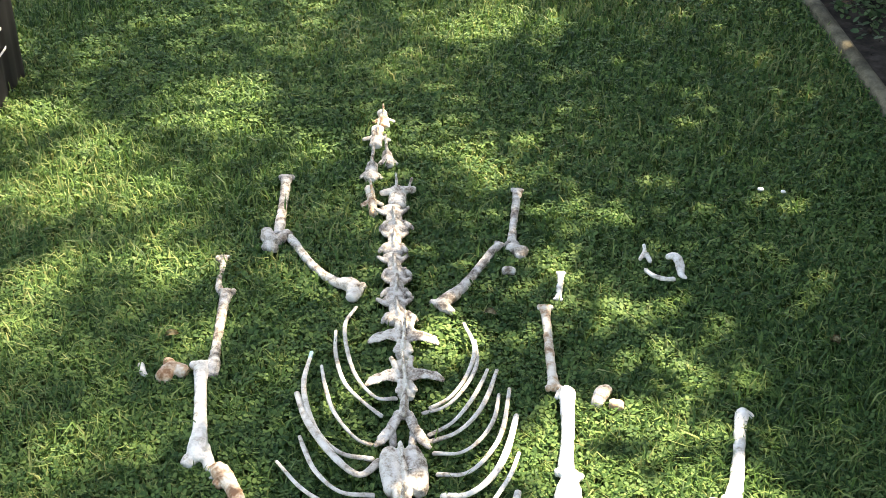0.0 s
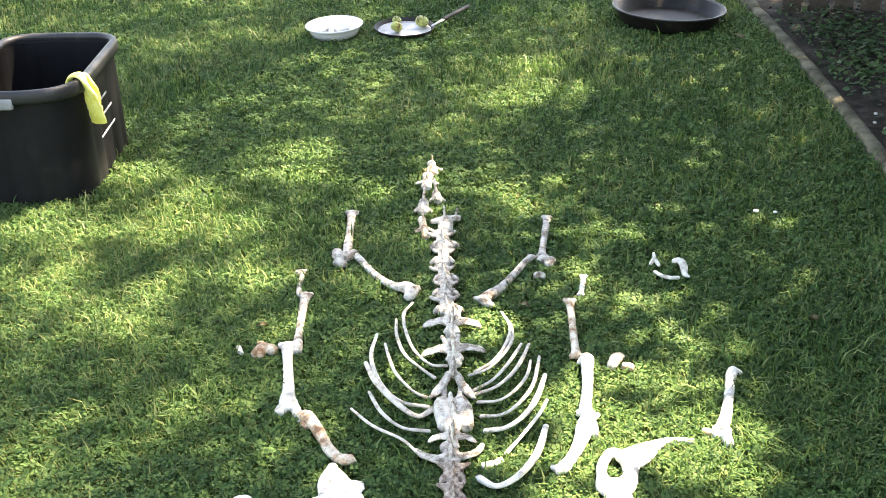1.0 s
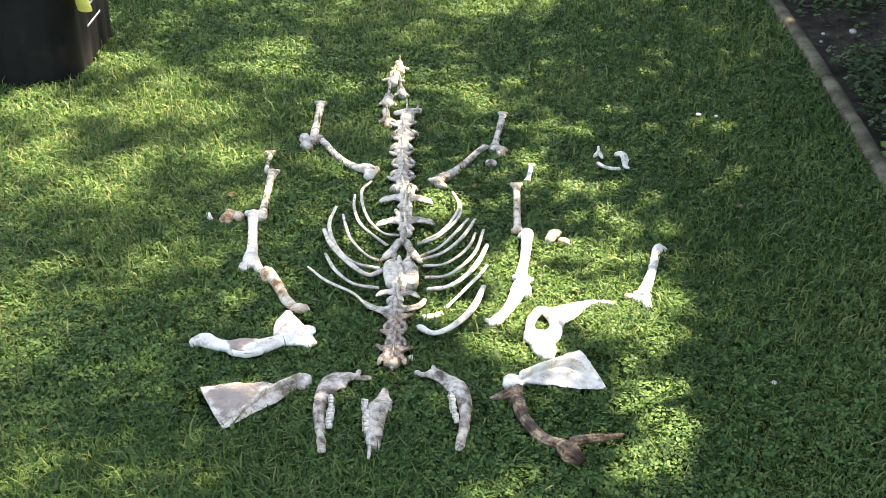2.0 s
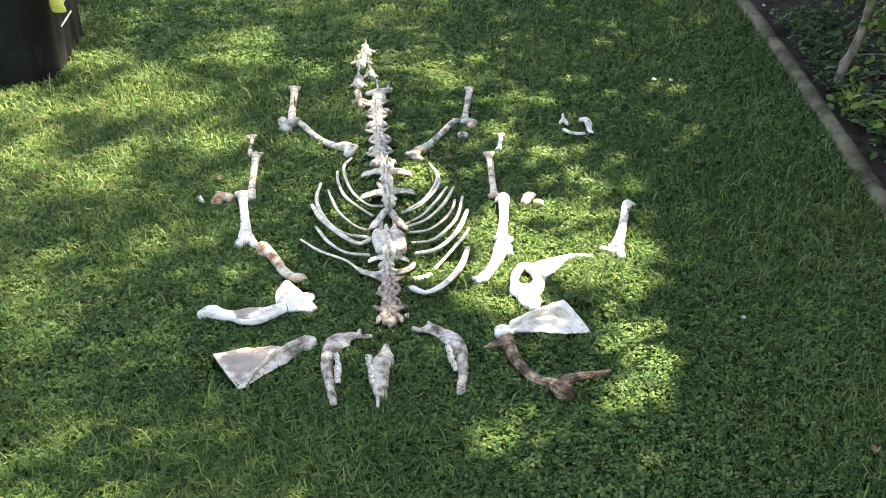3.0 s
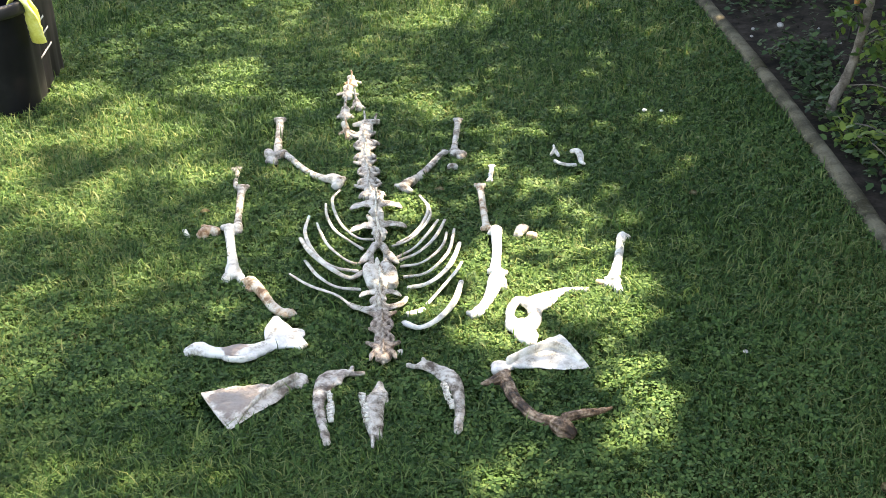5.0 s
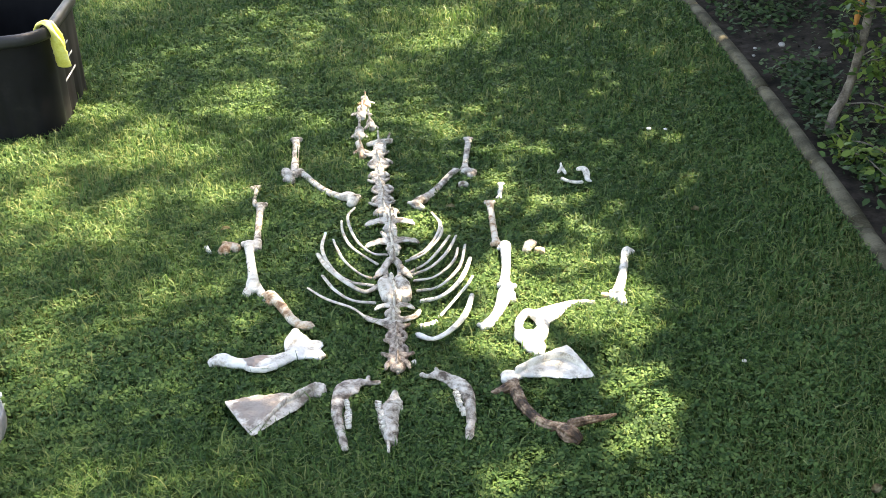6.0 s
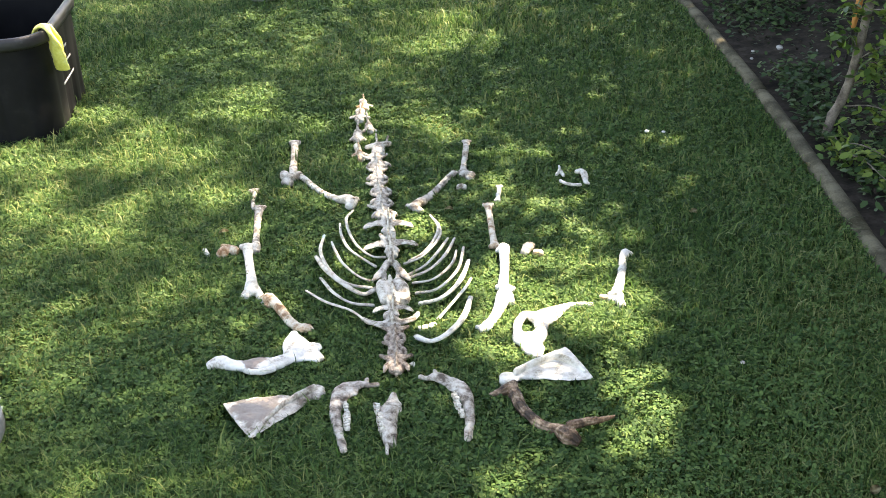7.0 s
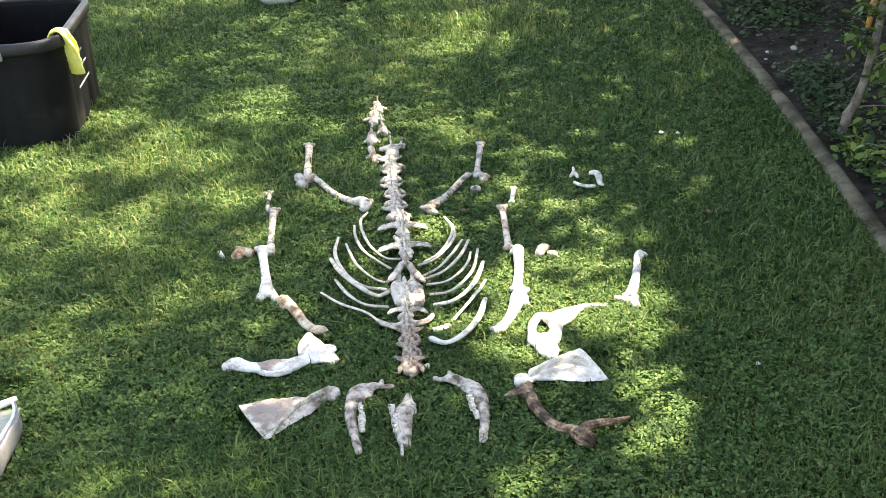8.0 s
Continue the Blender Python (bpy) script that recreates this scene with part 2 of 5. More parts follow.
def lathe(bm, profile, segs=40, sx=1.0, sy=1.0):
    """Turned from (radius, height) pairs."""
    rings = []
    for r, z in profile:
        rings.append([bm.verts.new((r * sx * math.cos(2 * math.pi * j / segs), r * sy * math.sin(2 * math.pi * j / segs), z)) for j in range(segs)])
    for a, b in zip(rings, rings[1:]):
        for j in range(segs):
            bm.faces.new((a[j], a[(j + 1) % segs], b[(j + 1) % segs], b[j]))
    bm.faces.new(rings[0][::-1])
    bm.faces.new(rings[-1])
    bmesh.ops.recalc_face_normals(bm, faces=bm.faces)


# ---- ground, kerb, bed ----
KERB = [(-0.22, 7.45), (0.03, 6.72), (0.275, 5.95), (0.527, 5.168), (0.834, 4.10), (1.12, 2.956), (1.385, 1.84), (1.64, 0.72), (1.90, -0.4)]


def kerb_x(y):
    """The kerb's middle line."""
    pts = sorted(KERB, key=lambda p: p[1])
    return float(np.interp(y, [p[1] for p in pts], [p[0] for p in pts]))


bm = bmesh.new()
bmesh.ops.create_grid(bm, x_segments=60, y_segments=60, size=400)
ground = part("ground", bm, TURF)
ground.location.z = -0.012
tagged(ground, "short green lawn turf seen between the blades", "lawn", kind="structure")

bm = bmesh.new()
rows = []
for i in range(90):
    y = 1.0 + i * 0.075
    row = []
    for j in range(34):
        x = kerb_x(y) + 0.02 + j * 0.075
        h = 0.020 * noise.noise((x * 3, y * 3, 0)) + 0.016 * noise.noise((x * 11, y * 11, 3)) + 0.008 * noise.noise((x * 29, y * 29, 7))
        row.append(bm.verts.new((x, y, 0.006 + h + 0.03 * min(1, j * 0.12))))
    rows.append(row)
for a, b in zip(rows, rows[1:]):
    for j in range(len(a) - 1):
        bm.faces.new((a[j], a[j + 1], b[j + 1], b[j]))
tagged(part("soil_bed", bm, SOIL), "dark crumbly earth of a planting bed", "soil", kind="structure")

kerb = empty("kerb", Matrix.Identity(4), "weathered concrete garden edging between lawn and bed", "kerb", kind="structure")
for k, (a, b) in enumerate(zip(KERB, KERB[1:])):
    a, b = Vector((*a, 0)), Vector((*b, 0))
    d = b - a
    bm = bmesh.new()
    n = 9
    prof = [(-0.028, -0.06), (-0.028, 0.022), (-0.020, 0.033), (-0.008, 0.038), (0.010, 0.038), (0.021, 0.033), (0.028, 0.022), (0.028, -0.06)]
    rings = []
    for i in range(n + 1):
        s = 0.004 + (d.length - 0.008) * i / n
        ring = []
        for x, z in prof:
            w = 0.0035 * noise.noise((x * 40 + k * 9, s * 9, z * 40))
            end = 0.004 if i in (0, n) and z > 0 else 0
            ring.append(bm.verts.new((x * (1 - end * 12) + w, s, z - end + w)))
        rings.append(ring)
    for p, q in zip(rings, rings[1:]):
        for j in range(len(prof) - 1):
            bm.faces.new((p[j], p[j + 1], q[j + 1], q[j]))
    bm.faces.new(rings[0])
    bm.faces.new(rings[-1][::-1])
    bmesh.ops.recalc_face_normals(bm, faces=bm.faces)
    stone = part("edging_stone", bm, CONCRETE, kerb)
    stone.matrix_world = Matrix.Translation(a + Vector((0, 0, 0.003 * math.sin(k * 2.3)))) @ Matrix.Rotation(math.atan2(-d.x, d.y), 4, "Z")


rng = np.random.default_rng(7)


def wave(p, scale, seed):
    """Smooth noise on the plane, about 0 to 1."""
    r = np.random.default_rng(seed)
    v = np.zeros(len(p))
    for _ in range(14):
        a, f, ph = r.random() * 6.283, scale * (0.5 + r.random()), r.random() * 6.283
        v += np.sin((p[:, 0] * np.cos(a) + p[:, 1] * np.sin(a)) * f * 6.283 + ph)
    return 0.5 + v / 10


def leaf_cloud(name, centres, size, material, spread=0.9, droop=0.0):
    """Many small pointed leaves, one at each centre."""
    n = len(centres)
    shape = np.array([(0, 0, 0), (0.3, 0.26, 0.06), (0.7, 0.22, 0.05), (1, 0, -0.06), (0.7, -0.22, 0.05), (0.3, -0.26, 0.06)])
    s = size * (0.6 + 0.8 * rng.random(n))
    a, t, r = rng.random(n) * 6.283, rng.normal(-droop, spread, n), rng.normal(0, spread, n)
    x = shape[:, 0] * s[:, None]
    y = shape[:, 1] * s[:, None]
    z = shape[:, 2] * s[:, None]
    y, z = y * np.cos(r)[:, None] - z * np.sin(r)[:, None], y * np.sin(r)[:, None] + z * np.cos(r)[:, None]
    x, z = x * np.cos(t)[:, None] - z * np.sin(t)[:, None], x * np.sin(t)[:, None] + z * np.cos(t)[:, None]
    x, y = x * np.cos(a)[:, None] - y * np.sin(a)[:, None], x * np.sin(a)[:, None] + y * np.cos(a)[:, None]
    v = np.stack([centres[:, :1] + x, centres[:, 1:2] + y, centres[:, 2:] + z], 2).reshape(-1, 3)
    return sheet_mesh(name, v, np.arange(len(v)).reshape(-1, 6), material)


# ---- unseen trees added to shade the lawn ----
# holes left in the crowns so sun patches land here (x, y, half sizes)
GAPS_NEAR = [(0.42, 2.36, 0.12, 0.14), (0.35, 2.49, 0.14, 0.1), (0.2, 2.18, 0.13, 0.11), (0.09, 2.18, 0.09, 0.08), (0.61, 1.94, 0.07, 0.1), (0.56, 1.85, 0.04, 0.05), (0.37, 1.62, 0.03, 0.025), (0.27, 1.59, 0.02, 0.015), (0.32, 2.76, 0.12, 0.03), (0.31, 2.56, 0.15, 0.06), (0.15, 2.34, 0.07, 0.12), (0.26, 2.36, 0.09, 0.09), (0.04, 3.34, 0.09, 0.03), (0.23, 2.81, 0.1, 0.03), (0.1, 2.97, 0.06, 0.02), (-0.27, 3.61, 0.07, 0.03), (-0.24, 3.46, 0.07, 0.03), (-0.1, 2.73, 0.05, 0.04), (-0.57, 4.39, 0.1, 0.09), (-0.38, 4.55, 0.11, 0.1), (-0.57, 4.82, 0.11, 0.09), (0.95, 2.55, 0.03, 0.02), (-1.01, 3.67, 0.11, 0.07)]
GAPS_FAR = [(-0.96, 3.49, 0.07, 0.05), (-0.97, 3.07, 0.06, 0.06), (-1.22, 3.17, 0.04, 0.05), (-1.19, 3.01, 0.08, 0.04), (-0.82, 2.81, 0.09, 0.04), (-1.04, 2.46, 0.07, 0.05), (-1.34, 2.63, 0.07, 0.08), (-1.59, 2.95, 0.08, 0.07), (-0.98, 2.66, 0.03, 0.03), (-1.5, 3.37, 0.08, 0.08), (-1.41, 2.91, 0.05, 0.05), (-0.45, 1.43, 0.04, 0.02), (-0.45, 2.07, 0.03, 0.02), (-0.66, 2.23, 0.02, 0.03), (-0.7, 3.47, 0.04, 0.03), (-1.21, 3.26, 0.04, 0.04), (0.27, 3, 0.03, 0.02), (0.04, 3.11, 0.05, 0.02), (-0.49, 3.56, 0.04, 0.03), (-0.72, 1.75, 0.02, 0.02), (-1.23, 2.54, 0.04, 0.03)]
n = 180000
g = np.stack([-5.4 + 9.4 * rng.random(n), -0.6 + 9.4 * rng.random(n)], 1)
round_off = ((g[:, 0] + 0.9) / 4.3) ** 2 + ((g[:, 1] - 4.1) / 4.2) ** 2 + 0.45 * (wave(g, 0.35, 31) - 0.5)
left = 1 / (1 + np.exp((g[:, 0] + 0.20) * 9))
tall = rng.random(n) < left
z = np.where(tall, 6.0 + 2.4 * rng.random(n), 3.0 + 1.6 * rng.random(n))
open_sky = np.zeros(n, bool)
wob = 0.60 + 0.40 * wave(g, 4.0, 21) + 0.40 * wave(g, 11.0, 22)
sprays = wave(g * np.array([0.7, 2.2]), 4.5, 41) > 0.84
for gx, gy, rx, ry in GAPS_NEAR + GAPS_FAR:
    open_sky |= ((g[:, 0] - gx) / (rx + 0.055)) ** 2 + ((g[:, 1] - gy) / (ry + (0.055 if ry > 0.035 else 0.034))) ** 2 < wob**2
keep = (~open_sky | sprays & (rng.random(n) < 0.6)) & (g[:, 1] > 1.15 + 0.25 * wave(g, 0.8, 33)) & (rng.random(n) > 0.40 * tall) & (round_off < 1)
every = np.stack([g[:, 0] + SUN.x / SUN.z * z, g[:, 1] + SUN.y / SUN.z * z, z], 1)
c, high = every[keep & ~tall], every[keep & tall]
# more unseen leaves, to darken the kerb and bed
n = 52000
g = np.stack([0.72 + 2.0 * rng.random(n) ** 1.3, 0.4 + 6.8 * rng.random(n)], 1)
z = 3.0 + 1.6 * rng.random(n)
c = np.vstack([c, np.stack([g[:, 0] + SUN.x / SUN.z * z, g[:, 1] + SUN.y / SUN.z * z, z], 1)])
# a few more unseen leaves, to shade the near left bones
g = np.stack([-0.48 + 0.60 * rng.random(260), 1.45 + 0.85 * rng.random(260)], 1)
g = g[g[:, 1] < 2.22 - 0.3 * np.minimum(g[:, 0], 0.0) - 1.2 * np.maximum(g[:, 0], 0.0)]
z = 3.0 + 1.6 * rng.random(len(g))
c = np.vstack([c, np.stack([g[:, 0] + SUN.x / SUN.z * z, g[:, 1] + SUN.y / SUN.z * z, z], 1)])
tree = empty("tree", Matrix.Translation((3.4, 6.9, 0)), "unseen leafy tree added to shade the lawn", "tree")
# second unseen tree, added to carry the high leaves that soften the left shade
soft_shade_tree = empty("tree", Matrix.Translation((1.3, 9.2, 0)), "unseen tall slender tree added to shade the far lawn", "tree")
top = leaf_cloud("crown", high, 0.075, CANOPY, 0.5)
top.parent = soft_shade_tree
top.matrix_parent_inverse = soft_shade_tree.matrix_world.inverted()
bm = bmesh.new()
loft(bm, [(0, 0, -0.05, 0.17, 0.17), (0.02, -0.05, 2.5, 0.14, 0.14), (-0.1, -0.3, 5.0, 0.10, 0.10), (-0.3, -0.9, 8.0, 0.04, 0.04)], 12, 6, 0.05)
for dx, dy, dz in ((-2.0, -0.6, 2.0), (-1.2, -2.6, 1.6), (1.0, -1.4, 2.0), (-2.4, -2.0, 2.6), (-0.8, 1.0, 2.4)):
    loft(bm, [(0.0, -0.15, 3.8, 0.06, 0.06), (dx * 0.5, dy * 0.5, 4.6 + dz * 0.4, 0.04, 0.04), (dx, dy, 4.8 + dz, 0.012, 0.012)], 8, 5, 0.05)
bmesh.ops.recalc_face_normals(bm, faces=bm.faces)
part("trunk", bm, BARK, soft_shade_tree)
crown = leaf_cloud("crown", c, 0.079, CANOPY, 0.5)
crown.parent = tree
crown.matrix_parent_inverse = tree.matrix_world.inverted()
bm = bmesh.new()
loft(bm, [(0, 0, -0.05, 0.15, 0.15), (0.03, 0.02, 1.0, 0.12, 0.12), (-0.05, 0.03, 2.4, 0.10, 0.10), (-0.4, 0.0, 3.4, 0.07, 0.07)], 12, 6, 0.05)
for dx, dy, dz in ((-2.6, 0.6, 1.2), (-1.6, -1.9, 1.3), (-3.2, -1.4, 1.0), (-0.6, 1.6, 1.4), (-3.9, 1.4, 1.2)):
    loft(bm, [(-0.1, 0.02, 2.6, 0.06, 0.06), (dx * 0.5, dy * 0.5, 2.8 + dz * 0.5, 0.04, 0.04), (dx, dy, 2.8 + dz, 0.015, 0.015)], 8, 5, 0.05)
bmesh.ops.recalc_face_normals(bm, faces=bm.faces)
part("trunk", bm, BARK, tree)

# ---- unseen hedge added beyond the bed, blocking sky light from the right ----
m = 26000
hx, hy, hz = 2.05 + 0.9 * rng.random(m), 0.2 + 6.6 * rng.random(m), 0.05 + 1.9 * rng.random(m)
hx += 0.18 * np.sin(hy * 3.1) + 0.15 * np.sin(hz * 4 + hy)
hedge = leaf_cloud("hedge", np.stack([hx, hy, hz], 1), 0.07, COVER, 0.8)
tagged(hedge, "unseen dense dark green hedge added behind the planting bed", "hedge", kind="stuff")

# ---- the planting bed ----
shrub = empty("shrub", Matrix.Translation((1.048, 3.707, 0)), "leaning shrub with bare grey stem and small leaves", "shrub")
bm = bmesh.new()
loft(bm, [(-0.004, 0, -0.04, 0.020, 0.020), (0.002, 0.004, 0.03, 0.017, 0.017), (0.012, 0.013, 0.087, 0.0165, 0.0165), (0.040, 0.013, 0.16, 0.016, 0.016), (0.056, 0.013, 0.25, 0.015, 0.015), (0.067, 0.013, 0.335, 0.0145, 0.0145), (0.075, 0.015, 0.43, 0.014, 0.014), (0.09, 0.02, 0.6, 0.013, 0.013), (0.12, 0.05, 1.0, 0.009, 0.009)], 12, 6, 0.12)
bmesh.ops.recalc_face_normals(bm, faces=bm.faces)
part("stem", bm, BARK, shrub)
TWIGS = [((0.065, 0.01, 0.33), (-0.02, -0.03, 0.37)), ((0.06, 0.01, 0.25), (0.15, -0.03, 0.28)), ((0.01, -0.02, 0.03), (0.03, -0.27, 0.06)), ((0.03, -0.20, 0.04), (0.15, -0.45, 0.06)), ((0.02, -0.10, 0.03), (0.17, -0.30, 0.07)), ((0.03, 0.01, 0.12), (0.22, -0.05, 0.12)), ((0.05, 0.01, 0.20), (0.24, 0.05, 0.20)), ((0.075, 0.02, 0.42), (0.0, -0.02, 0.46)), ((0.08, 0.02, 0.45), (0.20, -0.02, 0.42)), ((0.10, -0.30, 0.04), (0.26, -0.62, 0.06)), ((0.06, 0.01, 0.28), (0.20, -0.04, 0.36))]
cl = []
bm = bmesh.new()
for a, b in TWIGS:
    a, b = Vector(a), Vector(b)
    loft(bm, [(*a, 0.0025, 0.0025), (*(a.lerp(b, 0.5) + Vector((0, 0, 0.02))), 0.002, 0.002), (*b, 0.0013, 0.0013)], 6, 4, 0.05)
    for _ in range(58):
        s = 0.25 + 0.85 * rng.random()
        q = a.lerp(b, s)
        cl.append((q.x + rng.normal(0, 0.022), q.y + rng.normal(0, 0.022), max(0.03, q.z + rng.normal(0, 0.02))))
bmesh.ops.recalc_face_normals(bm, faces=bm.faces)
part("twigs", bm, BARK, shrub)
lv = leaf_cloud("leaves", np.array(cl), 0.031, LEAF, 0.55, 0.1)
lv.parent = shrub

cov = []
for cx, cy, sx, sy, m in ((1.00, 3.95, 0.07, 0.22, 330), (1.20, 3.45, 0.10, 0.22, 330), (0.82, 5.15, 0.13, 0.20, 420), (0.95, 4.28, 0.09, 0.10, 140), (0.65, 5.65, 0.18, 0.22, 420), (1.36, 2.95, 0.12, 0.3, 300), (1.30, 4.1, 0.12, 0.35, 260), (1.2, 5.4, 0.25, 0.3, 240), (1.3, 4.7, 0.2, 0.2, 40)):
    m = int(m * 1.9)
    x, y = rng.normal(cx, sx, m), rng.normal(cy, sy, m)
    ok = x > np.array([kerb_x(q) for q in y]) + 0.045
    cov.append(np.stack([x, y, 0.030 + 0.030 * rng.random(m)], 1)[ok])
tagged(leaf_cloud("ground_cover", np.vstack(cov), 0.026, COVER, 0.35), "low dark green leaves growing over the soil", "plants", kind="stuff")

bm = bmesh.new()
for _ in range(420):
    y = 2.6 + 3.6 * rng.random()
    x = kerb_x(y) + 0.06 + 0.9 * rng.random()
    bmesh.ops.create_icosphere(bm, subdivisions=1, radius=0.004 + 0.010 * rng.random() ** 2, matrix=Matrix.Translation((x, y, 0.03)) @ Euler(rng.random(3) * 6).to_matrix().to_4x4() @ Matrix.Diagonal((1, 0.7, 0.6, 1)))
tagged(part("soil_clods", bm, SOIL, smooth=False), "crumbs and clods of dark earth", "soil", kind="stuff")


PEBBLE = mat("white_pebble", [(0.3, (0.60, 0.59, 0.56)), (0.7, (0.80, 0.79, 0.76))], 40, 0.6, 0.2)


def stone(x, y, r, label):
    bm = bmesh.new()
    bmesh.ops.create_icosphere(bm, subdivisions=2, radius=r)
    for q in bm.verts:
        q.co *= 1 + 0.5 * noise.noise(q.co * 40 + Vector((x * 9, y * 9, 0)))
        q.co.z *= 0.6
    ob = part("stone", bm, PEBBLE if "white" in label else STONE)
    ob.location = (x, y, 0.030 + r * 0.3 if x < kerb_x(y) else 0.03 + r * 0.3)
    ob.rotation_euler.z = x * 7
    return tagged(ob, label, "stone", "small pale stones")


for x, y, r in ((0.899, 4.625, 0.015), (0.797, 4.561, 0.008), (0.792, 4.464, 0.007), (0.855, 5.043, 0.008), (1.046, 4.621, 0.007), (1.12, 4.45, 0.006)):
    stone(x, y, r, "small pale stone on the dark soil")
for x, y, r in ((0.456, 3.593, 0.0075), (0.511, 3.598, 0.0065)):
    stone(x, y, r, "small white pebble lying in the grass")
stone(0.80, 2.166, 0.006, "small pale stone half sunk in the grass")

tool = empty("garden_tool", Matrix.Translation((1.147, 4.497, 0)), "garden tool with orange wooden handle stuck in the soil", "garden tool")
bm = bmesh.new()
loft(bm, [(0, 0, -0.02, 0.005, 0.005), (0.008, 0.0, 0.09, 0.005, 0.005), (0.015, 0.0, 0.19, 0.006, 0.006)], 10, 4, 0.0)
part("shaft", bm, IRON, tool, "dark iron shaft")
bm = bmesh.new()
loft(bm, [(0.014, 0.0, 0.175, 0.010, 0.010), (0.020, 0.0, 0.23, 0.013, 0.013), (0.027, 0.0, 0.30, 0.013, 0.013), (0.05, 0.0, 0.48, 0.012, 0.012)], 12, 4, 0.0)
part("handle", bm, WOOD, tool, "orange wooden handle")

fence = empty("fence", Matrix.Translation((0.43, 6.0, 0)), "dark weathered wooden slat fence behind the bed", "fence", kind="structure")
for k in range(24):
    bm = bmesh.new()
    box(bm, (0.085, 0.018, 1.25), pose(0, 0, 0.62), 0.003)
    s = part("slat", bm, SLAT, fence)
    s.location = (0.115 * k, 0.01 * math.sin(k * 1.7), 0)
    s.rotation_euler.y = 0.012 * math.sin(k * 2.1)
bm = bmesh.new()
box(bm, (2.8, 0.04, 0.07), pose(1.3, 0.035, 0.35), 0.004)
part("rail", bm, SLAT, fence)

# ---- black storage box with a yellow glove ----
storage = empty("storage_box", pose(-1.782, 3.375, 0, 0, 0, 18.2), "open black plastic recycling box with fluted sides on grass", "storage box")


def box_ring(bm, wx, wy, r, z, flute=0.0, per=10):
    """A rounded rectangle; the long sides may be fluted."""
    out = []
    for cx, cy, a0 in ((wx - r, wy - r, 0), (-wx + r, wy - r, 90), (-wx + r, -wy + r, 180), (wx - r, -wy + r, 270)):
        for j in range(per):
            an = radians(a0 + 90 * j / (per - 1))
            out.append([cx + r * math.cos(an), cy + r * math.sin(an)])
    full = []
    for a, b in zip(out, out[1:] + out[:1]):
        full.append(a)
        if math.dist(a, b) > 0.08:
            for s in range(1, 24):
                t = s / 24
                p = [a[0] + (b[0] - a[0]) * t, a[1] + (b[1] - a[1]) * t]
                d = flute * max(0, math.sin(t * math.pi * 7)) * min(1, 6 * t, 6 * (1 - t))
                if abs(a[0] - b[0]) < abs(a[1] - b[1]):
                    p[0] -= math.copysign(d, p[0])
                else:
                    p[1] -= math.copysign(d, p[1])
                full.append(p)
    bow = lambda x, y: y + (-0.060 if y < 0 else 0.015) * max(0, 1 - (x / wx) ** 2) * min(1, max(0, (abs(y) - wy + 2 * r) / r))
    return [bm.verts.new((x, bow(x, y), z)) for x, y in full]


def skin(bm, rings, close=True):
    for a, b in zip(rings, rings[1:]):
        m = len(a)
        for j in range(m):
            bm.faces.new((a[j], a[(j + 1) % m], b[(j + 1) % m], b[j]))


bm = bmesh.new()
H = 0.375
rings = [box_ring(bm, 0.192 - 0.010 * t, 0.262 + 0.004 * t, 0.075, 0.004 + H * t, 0.010 * (1 - t) ** 1.3) for t in (0, 0.03, 0.15, 0.3, 0.5, 0.7, 0.85, 0.93, 1.0)]
rings += [box_ring(bm, 0.188 - 0.010 * t, 0.258 + 0.004 * t, 0.073, 0.008 + (H - 0.004) * t, 0.010 * (1 - t) ** 1.3) for t in (1.0, 0.93, 0.7, 0.4, 0.1, 0.0)]
skin(bm, rings)
bm.faces.new(rings[0][::-1])
bm.faces.new(rings[-1])
bmesh.ops.recalc_face_normals(bm, faces=bm.faces)
part("tub", bm, BLACK, storage)
bm = bmesh.new()
prof = [(0.000, H - 0.030), (0.014, H - 0.032), (0.017, H - 0.022), (0.017, H - 0.002), (0.013, H + 0.008), (0.004, H + 0.010), (-0.007, H + 0.006), (-0.009, H - 0.004)]
rings = [box_ring(bm, 0.183 + o, 0.267 + o, 0.076 + o, z) for o, z in prof]
skin(bm, rings + rings[:1])
bmesh.ops.recalc_face_normals(bm, faces=bm.faces)
part("rim", bm, RIM, storage, "worn rolled black rim")
for sx, sy, rz in ((-0.06, -0.338, 0), (-0.06, 0.290, 180)):
    bm = bmesh.new()
    box(bm, (0.15, 0.018, 0.035), pose(0, 0, 0), 0.006)
    h = part("handle", bm, GREYP, storage, "grey moulded grip")
    h.matrix_local = pose(sx, sy, H - 0.028, 0, 0, rz)
for k, (yy, zz, ln) in enumerate(((-0.02, 0.255, 0.12), (0.0, 0.205, 0.15), (0.0, 0.145, 0.17))):
    bm = bmesh.new()
    box(bm, (0.0016, ln, 0.0075), Matrix.Identity(4), 0.0006)
    mk = part("marking", bm, PAINT, storage, "faded white printed line")
    mk.matrix_local = pose(0.1925 - 0.010 * zz / H, yy, zz, 0, -1.5, 0)

# the glove hangs over the rim's corner
glove = empty("rubber_glove", storage.matrix_world @ pose(0.180, -0.215, H, 0, 0, -14) @ Matrix.Diagonal((0.95, 0.8, 0.9, 1)), "yellow rubber glove draped over the box rim", "glove")
bm = bmesh.new()
